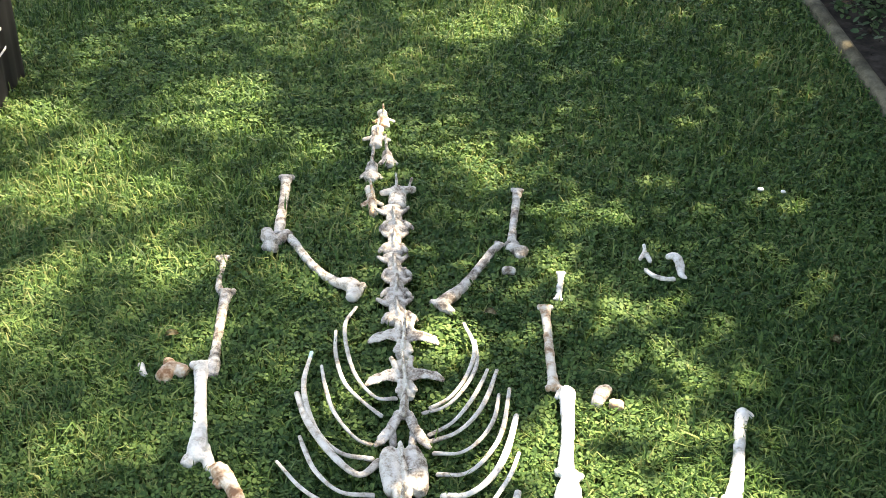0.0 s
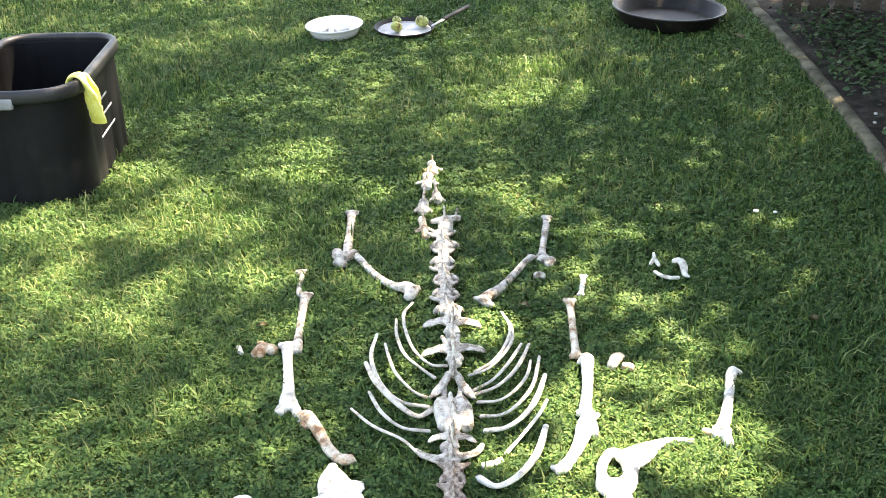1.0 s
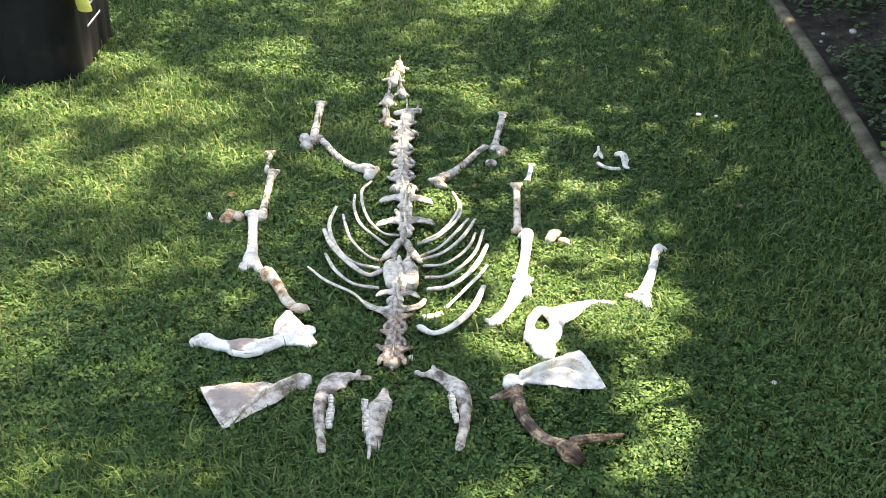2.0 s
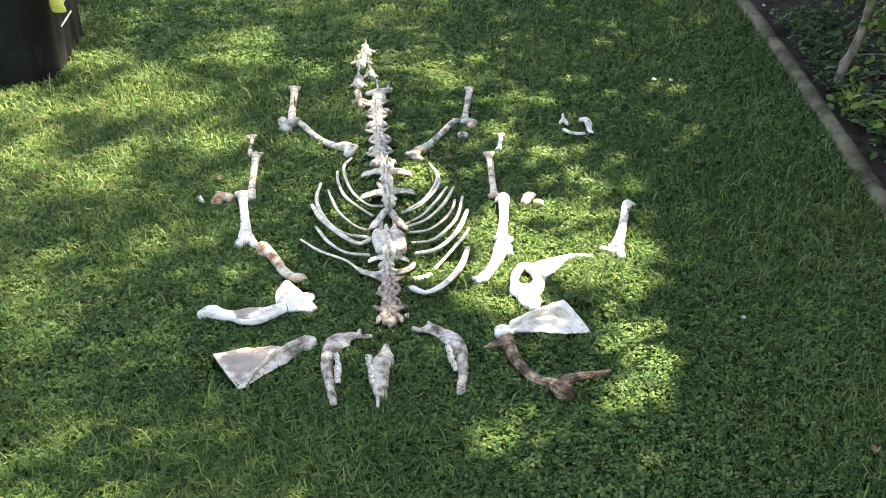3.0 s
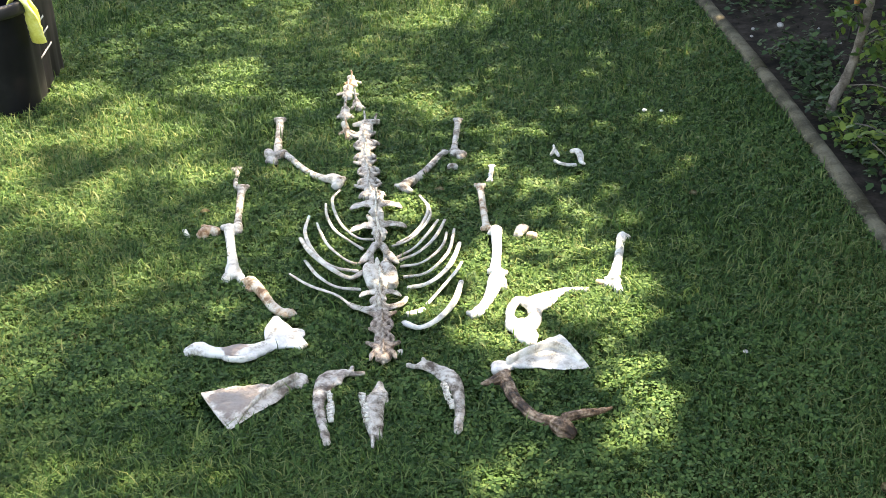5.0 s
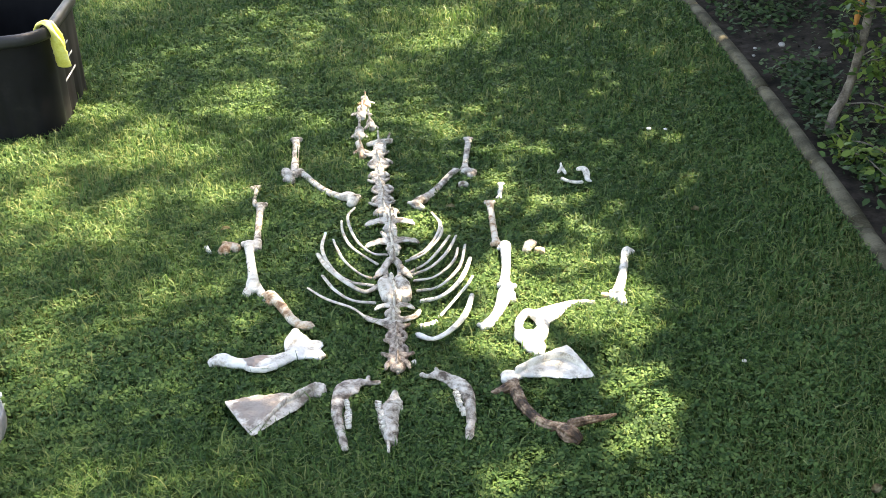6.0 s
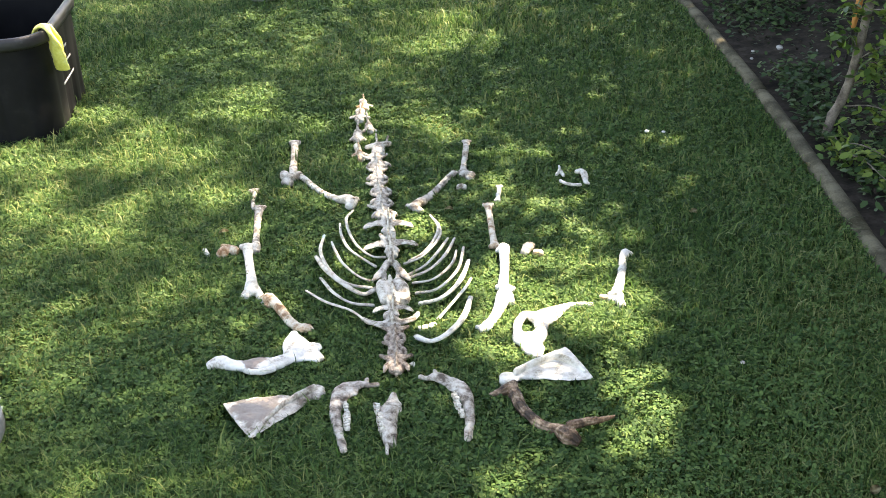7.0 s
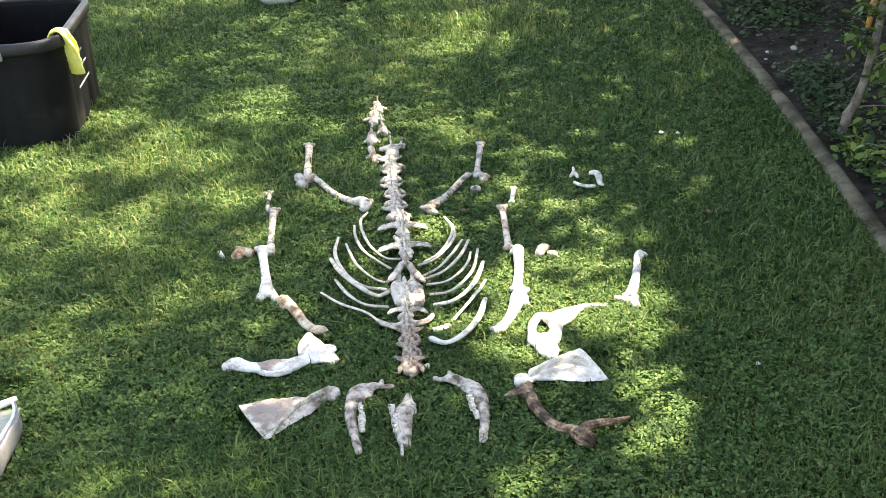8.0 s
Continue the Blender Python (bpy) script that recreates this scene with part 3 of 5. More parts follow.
loft(bm, [(-0.045, 0.0, -0.05, 0.018, 0.005), (-0.034, 0.0, 0.0, 0.021, 0.007), (-0.012, 0.0, 0.020, 0.024, 0.008), (0.012, 0.0, 0.016, 0.026, 0.009), (0.026, 0.006, -0.03, 0.026, 0.011), (0.030, 0.018, -0.08, 0.026, 0.013), (0.030, 0.034, -0.12, 0.028, 0.012), (0.030, 0.044, -0.155, 0.030, 0.010)], 16, 6, 0.10)
bmesh.ops.recalc_face_normals(bm, faces=bm.faces)
part("cuff", bm, YELLOW, glove)
bm = bmesh.new()
loft(bm, [(0.010, 0.034, 0.012, 0.012, 0.008), (0.026, 0.046, -0.03, 0.015, 0.008), (0.026, 0.060, -0.07, 0.013, 0.007), (0.024, 0.068, -0.10, 0.010, 0.006)], 12, 6, 0.08)
bmesh.ops.recalc_face_normals(bm, faces=bm.faces)
part("finger", bm, YELLOW, glove)

# ---- dishes on the far lawn ----
dish = empty("pie_dish", pose(-1.480, 5.066, 0.012, 1.5, -2, 20), "round white glazed dish with a fluted wall on grass", "dish")
bm = bmesh.new()
lathe(bm, [(0.088, 0.0), (0.100, 0.006), (0.112, 0.028), (0.118, 0.042), (0.127, 0.046), (0.129, 0.050), (0.125, 0.053), (0.114, 0.049), (0.106, 0.032), (0.096, 0.013), (0.085, 0.009)], 56)
part("bowl", bm, CHINA, dish)
bm = bmesh.new()
for k in range(9):
    a, r = k * 2.4, 0.02 + 0.006 * k
    bmesh.ops.create_icosphere(bm, subdivisions=1, radius=0.010 + 0.004 * (k % 3), matrix=pose(r * math.cos(a) - 0.02, r * math.sin(a) - 0.02, 0.014, 40 * k, 20 * k, 0) @ Matrix.Diagonal((1.6, 0.8, 0.5, 1)))
part("scraps", bm, BONE["cream"], dish, "pale bone scraps in the dish")

pan = empty("frying_pan", pose(-1.200, 5.200, 0.012, 2, 1, 0), "flat steel crepe pan with a dark handle on grass", "pan")
bm = bmesh.new()
lathe(bm, [(0.112, 0.0), (0.120, 0.003), (0.134, 0.022), (0.136, 0.024), (0.133, 0.025), (0.118, 0.008), (0.110, 0.006)], 56)
part("pan_body", bm, IRON, pan)
bm = bmesh.new()
lathe(bm, [(0.001, 0.0085), (0.115, 0.0085), (0.119, 0.0105), (0.119, 0.0075)], 48)
part("pan_base", bm, STEEL, pan, "scoured pale steel cooking surface")
bm = bmesh.new()
loft(bm, [(0.112, 0.050, 0.020, 0.010, 0.004), (0.140, 0.068, 0.036, 0.008, 0.004), (0.158, 0.105, 0.042, 0.009, 0.005)], 10, 5, 0.0)
part("bracket", bm, STEEL, pan, "bare steel handle bracket")
bm = bmesh.new()
loft(bm, [(0.154, 0.096, 0.041, 0.011, 0.007), (0.182, 0.18, 0.047, 0.013, 0.008), (0.210, 0.285, 0.050, 0.012, 0.008)], 12, 5, 0.0)
part("handle", bm, IRON, pan, "dark plastic handle")


def apple(x, y, r, m):
    bm = bmesh.new()
    bmesh.ops.create_uvsphere(bm, u_segments=20, v_segments=14, radius=r)
    for q in bm.verts:
        d = math.hypot(q.co.x, q.co.y) / r
        q.co.z *= 0.88
        q.co.z -= math.copysign(0.30 * r * math.exp(-((d / 0.34) ** 2)), q.co.z)
        q.co *= 1 + 0.10 * noise.noise(q.co * 30 + Vector((x * 7, y * 7, 0)))
    fruit = empty("apple", pose(x, y, 0.022 + r * 0.86, 25 * m, 18 * m, 70 * m), "bruised yellow-green windfall apple lying in the pan", "apple", "apples in the pan")
    part("fruit", bm, APPLE, fruit)
    bm = bmesh.new()
    loft(bm, [(0, 0, r * 0.55, 0.0016, 0.0016), (0.002, 0, r * 1.05, 0.0014, 0.0014)], 6, 2, 0)
    part("stalk", bm, BARK, fruit)


apple(-1.262, 5.272, 0.021, 1)
apple(-1.222, 5.155, 0.026, -1)
apple(-1.135, 5.255, 0.030, 0.6)

tin = empty("roasting_tin", pose(-0.098, 5.675, 0.010, -1, 2, 0), "large round dark iron tin with a grey rim on grass", "tin")
bm = bmesh.new()
lathe(bm, [(0.205, 0.0), (0.216, 0.006), (0.240, 0.055), (0.252, 0.060), (0.255, 0.064), (0.250, 0.068), (0.236, 0.064), (0.212, 0.014), (0.200, 0.009)], 64)
part("tin_body", bm, IRON, tin)
bm = bmesh.new()
for j in range(64):
    a0, a1 = 2 * math.pi * j / 64, 2 * math.pi * (j + 1) / 64
    loft(bm, [(0.253 * math.cos(a0), 0.253 * math.sin(a0), 0.066, 0.0045, 0.0045), (0.253 * math.cos(a1), 0.253 * math.sin(a1), 0.066, 0.0045, 0.0045)], 6, 1, 0)
part("rim", bm, RIM, tin, "worn grey rolled rim")

# ---- sack at the lawn's near edge ----
sack = empty("feed_sack", pose(-0.828, 1.412, 0.008, 0, 0, 22), "white plastic sack with printed panel and turned-up edge", "sack")
bm = bmesh.new()
rows = []
for i in range(17):
    row = []
    for j in range(17):
        x, y = -0.36 + 0.48 * i / 16, -0.50 + 0.70 * j / 16
        zz = 0.020 + 0.016 * noise.noise((x * 9, y * 9, 4)) + 0.008 * noise.noise((x * 25, y * 25, 9))
        row.append(bm.verts.new((x, y, zz)))
    rows.append(row)
for a, b in zip(rows, rows[1:]):
    for j in range(16):
        bm.faces.new((a[j], b[j], b[j + 1], a[j + 1]))
part("panel", bm, PRINT, sack, "glossy panel with faded green and pink print")
bm = bmesh.new()
loft(bm, [(0.125, -0.52, 0.030, 0.005, 0.024), (0.132, -0.30, 0.034, 0.006, 0.026), (0.118, -0.05, 0.036, 0.006, 0.028), (0.134, 0.10, 0.034, 0.006, 0.026), (0.116, 0.175, 0.030, 0.005, 0.022)], 14, 7, 0.10)
part("side_edge", bm, GREYP, sack, "grey turned-up plastic side")
bm = bmesh.new()
loft(bm, [(0.119, -0.52, 0.058, 0.0035, 0.003), (0.126, -0.30, 0.064, 0.0035, 0.003), (0.112, -0.05, 0.068, 0.0035, 0.003), (0.128, 0.10, 0.064, 0.0035, 0.003), (0.112, 0.178, 0.054, 0.003, 0.003)], 8, 7, 0.10)
part("lip", bm, SACK, sack, "thin white lip along the side")
bm = bmesh.new()
loft(bm, [(0.108, 0.215, 0.034, 0.006, 0.007), (0.05, 0.200, 0.028, 0.016, 0.006), (-0.05, 0.205, 0.028, 0.018, 0.006), (-0.18, 0.200, 0.026, 0.017, 0.006), (-0.36, 0.205, 0.026, 0.017, 0.006)], 14, 7, 0.10)
part("top_edge", bm, SACK, sack, "white folded plastic hem")

# ---- bones ----
bone("metatarsal_bone", "short grey-white leg bone with flared ends on grass", "bone", "grey", [
    [(-0.688, 3.259, 0.028, 0.0149, 0.0114), (-0.669, 3.203, 0.024, 0.012, 0.0102), (-0.64, 3.112, 0.023, 0.0111, 0.0093), (-0.618, 3.049, 0.026, 0.0136, 0.0116), (-0.607, 3.014, 0.025, 0.0115, 0.0088)],
    [(-0.6768, 3.2677, 0.028, 0.0078, 0.0078), (-0.6842, 3.2652, 0.0295, 0.0063, 0.0063), (-0.6895, 3.2634, 0.028, 0.0048, 0.0048), (-0.6948, 3.2616, 0.0295, 0.0063, 0.0063), (-0.7022, 3.2591, 0.028, 0.0078, 0.0078)],
    [(-0.6158, 3.0075, 0.025, 0.006, 0.006), (-0.61, 3.0093, 0.0265, 0.0049, 0.0049), (-0.6059, 3.0106, 0.025, 0.0037, 0.0037), (-0.6018, 3.0119, 0.0265, 0.0049, 0.0049), (-0.596, 3.0137, 0.025, 0.006, 0.006)]], "limb bones laid out on the lawn")
bone("ankle_bone", "knobbly grey-white ankle bone lying on grass", "bone", "grey", [
    [(-0.634, 3.007, 0.025, 0.0144, 0.0122), (-0.612, 2.971, 0.031, 0.0187, 0.0159), (-0.595, 2.979, 0.027, 0.0147, 0.0125), (-0.587, 3.014, 0.025, 0.0144, 0.0121)],
    [(-0.611, 2.951, 0.024, 0.0142, 0.012), (-0.59, 2.948, 0.023, 0.0125, 0.0107)]], "limb bones laid out on the lawn")
bone("tibia", "long cream shin bone with thick knee end on grass", "bone", "cream", [
    [(-0.583, 3.011, 0.023, 0.0102, 0.0078), (-0.559, 2.988, 0.023, 0.0107, 0.0091), (-0.506, 2.932, 0.022, 0.0098, 0.0084), (-0.448, 2.883, 0.023, 0.0103, 0.0088), (-0.405, 2.859, 0.025, 0.0128, 0.0108), (-0.378, 2.854, 0.03, 0.0178, 0.0152), (-0.36, 2.843, 0.032, 0.018, 0.0138)],
    [(-0.356, 2.817, 0.025, 0.0149, 0.0127), (-0.354, 2.84, 0.028, 0.0152, 0.013), (-0.358, 2.862, 0.023, 0.012, 0.0103)],
    [(-0.579, 3.0198, 0.023, 0.0053, 0.0053), (-0.5827, 3.0159, 0.0245, 0.0043, 0.0043), (-0.5853, 3.0132, 0.023, 0.0033, 0.0033), (-0.5879, 3.0104, 0.0245, 0.0043, 0.0043), (-0.5916, 3.0066, 0.023, 0.0053, 0.0053)],
    [(-0.3636, 2.8262, 0.032, 0.0095, 0.0095), (-0.3587, 2.8343, 0.0335, 0.0077, 0.0077), (-0.3552, 2.8401, 0.032, 0.0059, 0.0059), (-0.3517, 2.8458, 0.0335, 0.0077, 0.0077), (-0.3468, 2.8539, 0.032, 0.0095, 0.0095)]], "limb bones laid out on the lawn")
bone("metatarsal_bone", "short mottled grey leg bone with stained tip on grass", "bone", "grey", [
    [(-0.126, 3.391, 0.025, 0.0121, 0.0092), (-0.116, 3.333, 0.023, 0.0105, 0.0089), (-0.098, 3.227, 0.022, 0.0095, 0.0081), (-0.083, 3.145, 0.024, 0.0114, 0.0087)],
    [(-0.1159, 3.3966, 0.025, 0.0063, 0.0063), (-0.1222, 3.3955, 0.0265, 0.0051, 0.0051), (-0.1266, 3.3947, 0.025, 0.0039, 0.0039), (-0.1311, 3.394, 0.0265, 0.0051, 0.0051), (-0.1374, 3.3929, 0.025, 0.0063, 0.0063)],
    [(-0.0925, 3.1396, 0.024, 0.006, 0.006), (-0.0866, 3.1407, 0.0255, 0.0049, 0.0049), (-0.0824, 3.1415, 0.024, 0.0037, 0.0037), (-0.0781, 3.1423, 0.0255, 0.0049, 0.0049), (-0.0722, 3.1433, 0.024, 0.006, 0.006)]], "limb bones laid out on the lawn")
bone("ankle_bone", "knobbly grey ankle bone half sunk in grass", "bone", "grey", [
    [(-0.08, 3.125, 0.024, 0.0142, 0.012), (-0.062, 3.117, 0.027, 0.0146, 0.0124), (-0.048, 3.12, 0.024, 0.0142, 0.012)],
    [(-0.076, 3.143, 0.023, 0.0126, 0.0108), (-0.051, 3.099, 0.023, 0.0125, 0.0107)]], "limb bones laid out on the lawn")
bone("knee_cap", "small rounded pale kneecap bone on grass", "bone", "cream", [
    [(-0.071, 3.03, 0.021, 0.0108, 0.0091), (-0.062, 3.032, 0.023, 0.0111, 0.0094), (-0.054, 3.034, 0.021, 0.0108, 0.0091)]], "limb bones laid out on the lawn")
bone("tibia", "long mottled grey-white shin bone on grass", "bone", "grey", [
    [(-0.109, 3.131, 0.023, 0.0101, 0.0078), (-0.118, 3.091, 0.023, 0.0106, 0.009), (-0.131, 3, 0.023, 0.0103, 0.0088), (-0.143, 2.924, 0.025, 0.0127, 0.0108), (-0.158, 2.871, 0.029, 0.0163, 0.0139), (-0.172, 2.846, 0.028, 0.0142, 0.0109)],
    [(-0.158, 2.842, 0.025, 0.0147, 0.0126), (-0.14, 2.839, 0.02, 0.0088, 0.0076)],
    [(-0.0995, 3.1321, 0.023, 0.0053, 0.0053), (-0.1046, 3.1332, 0.0245, 0.0043, 0.0043), (-0.1083, 3.1341, 0.023, 0.0033, 0.0033), (-0.112, 3.1349, 0.0245, 0.0043, 0.0043), (-0.1172, 3.1361, 0.023, 0.0053, 0.0053)],
    [(-0.1854, 2.8484, 0.028, 0.0075, 0.0075), (-0.1788, 2.8447, 0.0295, 0.0061, 0.0061), (-0.1742, 2.8421, 0.028, 0.0046, 0.0046), (-0.1695, 2.8395, 0.0295, 0.0061, 0.0061), (-0.163, 2.8359, 0.028, 0.0075, 0.0075)]], "limb bones laid out on the lawn")
bone("toe_bone", "slender grey-white toe bone on grass", "bone", "grey", [
    [(-0.682, 2.879, 0.022, 0.0087, 0.0066), (-0.67, 2.842, 0.019, 0.0065, 0.0056), (-0.658, 2.799, 0.018, 0.0058, 0.0049), (-0.64, 2.762, 0.021, 0.0089, 0.0076), (-0.626, 2.747, 0.02, 0.0072, 0.0055)],
    [(-0.6754, 2.884, 0.022, 0.0046, 0.0046), (-0.6797, 2.8826, 0.0235, 0.0037, 0.0037), (-0.6828, 2.8816, 0.022, 0.0028, 0.0028), (-0.686, 2.8806, 0.0235, 0.0037, 0.0037), (-0.6903, 2.8792, 0.022, 0.0046, 0.0046)],
    [(-0.6292, 2.7409, 0.02, 0.0038, 0.0038), (-0.6264, 2.7435, 0.0215, 0.0031, 0.0031), (-0.6245, 2.7454, 0.02, 0.0023, 0.0023), (-0.6225, 2.7472, 0.0215, 0.0031, 0.0031), (-0.6197, 2.7498, 0.02, 0.0038, 0.0038)]], "limb bones laid out on the lawn")
bone("toe_bone", "tiny grey bone chip beside the toe bone", "bone", "grey", [
    [(-0.7, 2.882, 0.017, 0.0062, 0.0053), (-0.689, 2.869, 0.019, 0.0078, 0.0066)]], "limb bones laid out on the lawn")
bone("metacarpal_bone", "slim white cannon bone with flared ends on grass", "bone", "grey", [
    [(-0.613, 2.742, 0.028, 0.0143, 0.011), (-0.602, 2.701, 0.024, 0.0113, 0.0096), (-0.572, 2.613, 0.022, 0.0098, 0.0084), (-0.548, 2.545, 0.023, 0.0102, 0.0087), (-0.531, 2.5, 0.027, 0.0143, 0.0121), (-0.527, 2.481, 0.024, 0.0112, 0.0085)],
    [(-0.6017, 2.7497, 0.028, 0.0075, 0.0075), (-0.609, 2.7477, 0.0295, 0.0061, 0.0061), (-0.6142, 2.7463, 0.028, 0.0047, 0.0047), (-0.6193, 2.7449, 0.0295, 0.0061, 0.0061), (-0.6266, 2.743, 0.028, 0.0075, 0.0075)],
    [(-0.5361, 2.4755, 0.024, 0.0059, 0.0059), (-0.5304, 2.4767, 0.0255, 0.0048, 0.0048), (-0.5263, 2.4776, 0.024, 0.0036, 0.0036), (-0.5222, 2.4784, 0.0255, 0.0048, 0.0048), (-0.5164, 2.4797, 0.024, 0.0059, 0.0059)]], "limb bones laid out on the lawn")
bone("radius_bone", "stout white forearm bone with broad lower joint on grass", "bone", "white", [
    [(-0.551, 2.489, 0.03, 0.0168, 0.0129), (-0.534, 2.451, 0.025, 0.0129, 0.011), (-0.504, 2.387, 0.025, 0.0121, 0.0102), (-0.473, 2.32, 0.026, 0.0135, 0.0115), (-0.455, 2.275, 0.03, 0.0178, 0.0152), (-0.447, 2.249, 0.029, 0.0157, 0.012)],
    [(-0.456, 2.235, 0.023, 0.0131, 0.0111), (-0.453, 2.25, 0.025, 0.0144, 0.0122)],
    [(-0.448, 2.282, 0.022, 0.0118, 0.0101), (-0.419, 2.244, 0.023, 0.011, 0.0093), (-0.399, 2.218, 0.019, 0.0078, 0.0066)],
    [(-0.5393, 2.5, 0.03, 0.0088, 0.0088), (-0.5474, 2.4964, 0.0315, 0.0071, 0.0071), (-0.5531, 2.4938, 0.03, 0.0055, 0.0055), (-0.5589, 2.4912, 0.0315, 0.0071, 0.0071), (-0.5669, 2.4876, 0.03, 0.0088, 0.0088)],
    [(-0.459, 2.2402, 0.029, 0.0082, 0.0082), (-0.4512, 2.2426, 0.0305, 0.0067, 0.0067), (-0.4456, 2.2443, 0.029, 0.0051, 0.0051), (-0.4399, 2.246, 0.0305, 0.0067, 0.0067), (-0.4321, 2.2485, 0.029, 0.0082, 0.0082)]], "limb bones laid out on the lawn")
bone("humerus", "brown-stained cream upper arm bone with chipped end", "bone", "brown", [
    [(-0.403, 2.237, 0.025, 0.0114, 0.0087), (-0.386, 2.224, 0.03, 0.0175, 0.0148), (-0.357, 2.201, 0.027, 0.014, 0.012), (-0.325, 2.166, 0.025, 0.0128, 0.0109), (-0.297, 2.133, 0.025, 0.0126, 0.0107), (-0.269, 2.111, 0.025, 0.0125, 0.0107), (-0.25, 2.108, 0.026, 0.0135, 0.0116), (-0.241, 2.116, 0.024, 0.0109, 0.0083)],
    [(-0.383, 2.203, 0.022, 0.0115, 0.0098), (-0.376, 2.215, 0.023, 0.0129, 0.011)],
    [(-0.3996, 2.2474, 0.025, 0.006, 0.006), (-0.4032, 2.2426, 0.0265, 0.0049, 0.0049), (-0.4058, 2.2392, 0.025, 0.0037, 0.0037), (-0.4084, 2.2358, 0.0265, 0.0049, 0.0049), (-0.4121, 2.231, 0.025, 0.006, 0.006)],
    [(-0.232, 2.1109, 0.024, 0.0057, 0.0057), (-0.2357, 2.1152, 0.0255, 0.0046, 0.0046), (-0.2385, 2.1183, 0.024, 0.0035, 0.0035), (-0.2412, 2.1213, 0.0255, 0.0046, 0.0046), (-0.245, 2.1256, 0.024, 0.0057, 0.0057)]], "limb bones laid out on the lawn")
bone("wrist_bone", "knobbly pinkish wrist bone lying on grass", "bone", "brown", [
    [(-0.607, 2.44, 0.027, 0.0168, 0.0143), (-0.604, 2.467, 0.028, 0.0154, 0.0131), (-0.58, 2.469, 0.026, 0.0154, 0.0131)],
    [(-0.623, 2.491, 0.022, 0.0113, 0.0096), (-0.608, 2.469, 0.024, 0.0141, 0.0119)]], "small bones on the lawn")
bone("toe_bone", "tiny white bone chip on grass", "bone", "white", [
    [(-0.672, 2.47, 0.018, 0.0071, 0.006), (-0.658, 2.451, 0.019, 0.0071, 0.0061), (-0.649, 2.443, 0.017, 0.0056, 0.0048)]], "small bones on the lawn")
bone("toe_bone", "short stubby white toe bone on grass", "bone", "white", [
    [(0.051, 3.059, 0.021, 0.0086, 0.0066), (0.056, 3.028, 0.019, 0.0071, 0.0061), (0.061, 2.987, 0.02, 0.0077, 0.0066), (0.065, 2.958, 0.021, 0.0078, 0.006)],
    [(0.0582, 3.0629, 0.021, 0.0045, 0.0045), (0.0538, 3.0622, 0.0225, 0.0037, 0.0037), (0.0506, 3.0617, 0.021, 0.0028, 0.0028), (0.0474, 3.0611, 0.0225, 0.0037, 0.0037), (0.0429, 3.0604, 0.021, 0.0045, 0.0045)],
    [(0.0583, 2.9546, 0.021, 0.0041, 0.0041), (0.0624, 2.9552, 0.0225, 0.0033, 0.0033), (0.0653, 2.9556, 0.021, 0.0025, 0.0025), (0.0682, 2.956, 0.0225, 0.0033, 0.0033), (0.0723, 2.9565, 0.021, 0.0041, 0.0041)]], "limb bones laid out on the lawn")
bone("metacarpal_bone", "brownish grey cannon bone with dappled stains on grass", "bone", "brown", [
    [(0.047, 2.905, 0.026, 0.013, 0.01), (0.059, 2.864, 0.022, 0.0099, 0.0084), (0.085, 2.768, 0.022, 0.0097, 0.0082), (0.107, 2.689, 0.022, 0.0101, 0.0085), (0.119, 2.646, 0.027, 0.0133, 0.0102)],
    [(0.0571, 2.9122, 0.026, 0.0068, 0.0068), (0.0505, 2.9103, 0.0275, 0.0055, 0.0055), (0.0459, 2.9089, 0.026, 0.0042, 0.0042), (0.0412, 2.9075, 0.0275, 0.0055, 0.0055), (0.0346, 2.9056, 0.026, 0.0068, 0.0068)],
    [(0.1086, 2.6388, 0.027, 0.007, 0.007), (0.1153, 2.6407, 0.0285, 0.0056, 0.0056), (0.1201, 2.642, 0.027, 0.0043, 0.0043), (0.1249, 2.6433, 0.0285, 0.0056, 0.0056), (0.1316, 2.6452, 0.027, 0.007, 0.007)]], "limb bones laid out on the lawn")
bone("radius_bone", "stout bleached white forearm bone in sunlight on grass", "bone", "white", [
    [(0.133, 2.63, 0.023, 0.0099, 0.0076), (0.146, 2.63, 0.03, 0.0175, 0.0148), (0.157, 2.588, 0.026, 0.0138, 0.0117), (0.172, 2.515, 0.025, 0.0124, 0.0106), (0.18, 2.459, 0.026, 0.0133, 0.0113), (0.188, 2.415, 0.029, 0.0156, 0.0119)],
    [(0.1299, 2.6389, 0.023, 0.0052, 0.0052), (0.1299, 2.6337, 0.0245, 0.0042, 0.0042), (0.1299, 2.63, 0.023, 0.0032, 0.0032), (0.1299, 2.6263, 0.0245, 0.0042, 0.0042), (0.1299, 2.6211, 0.023, 0.0052, 0.0052)],
    [(0.1751, 2.4077, 0.029, 0.0082, 0.0082), (0.1831, 2.4092, 0.0305, 0.0066, 0.0066), (0.1889, 2.4102, 0.029, 0.0051, 0.0051), (0.1946, 2.4113, 0.0305, 0.0066, 0.0066), (0.2027, 2.4127, 0.029, 0.0082, 0.0082)]], "limb bones laid out on the lawn")
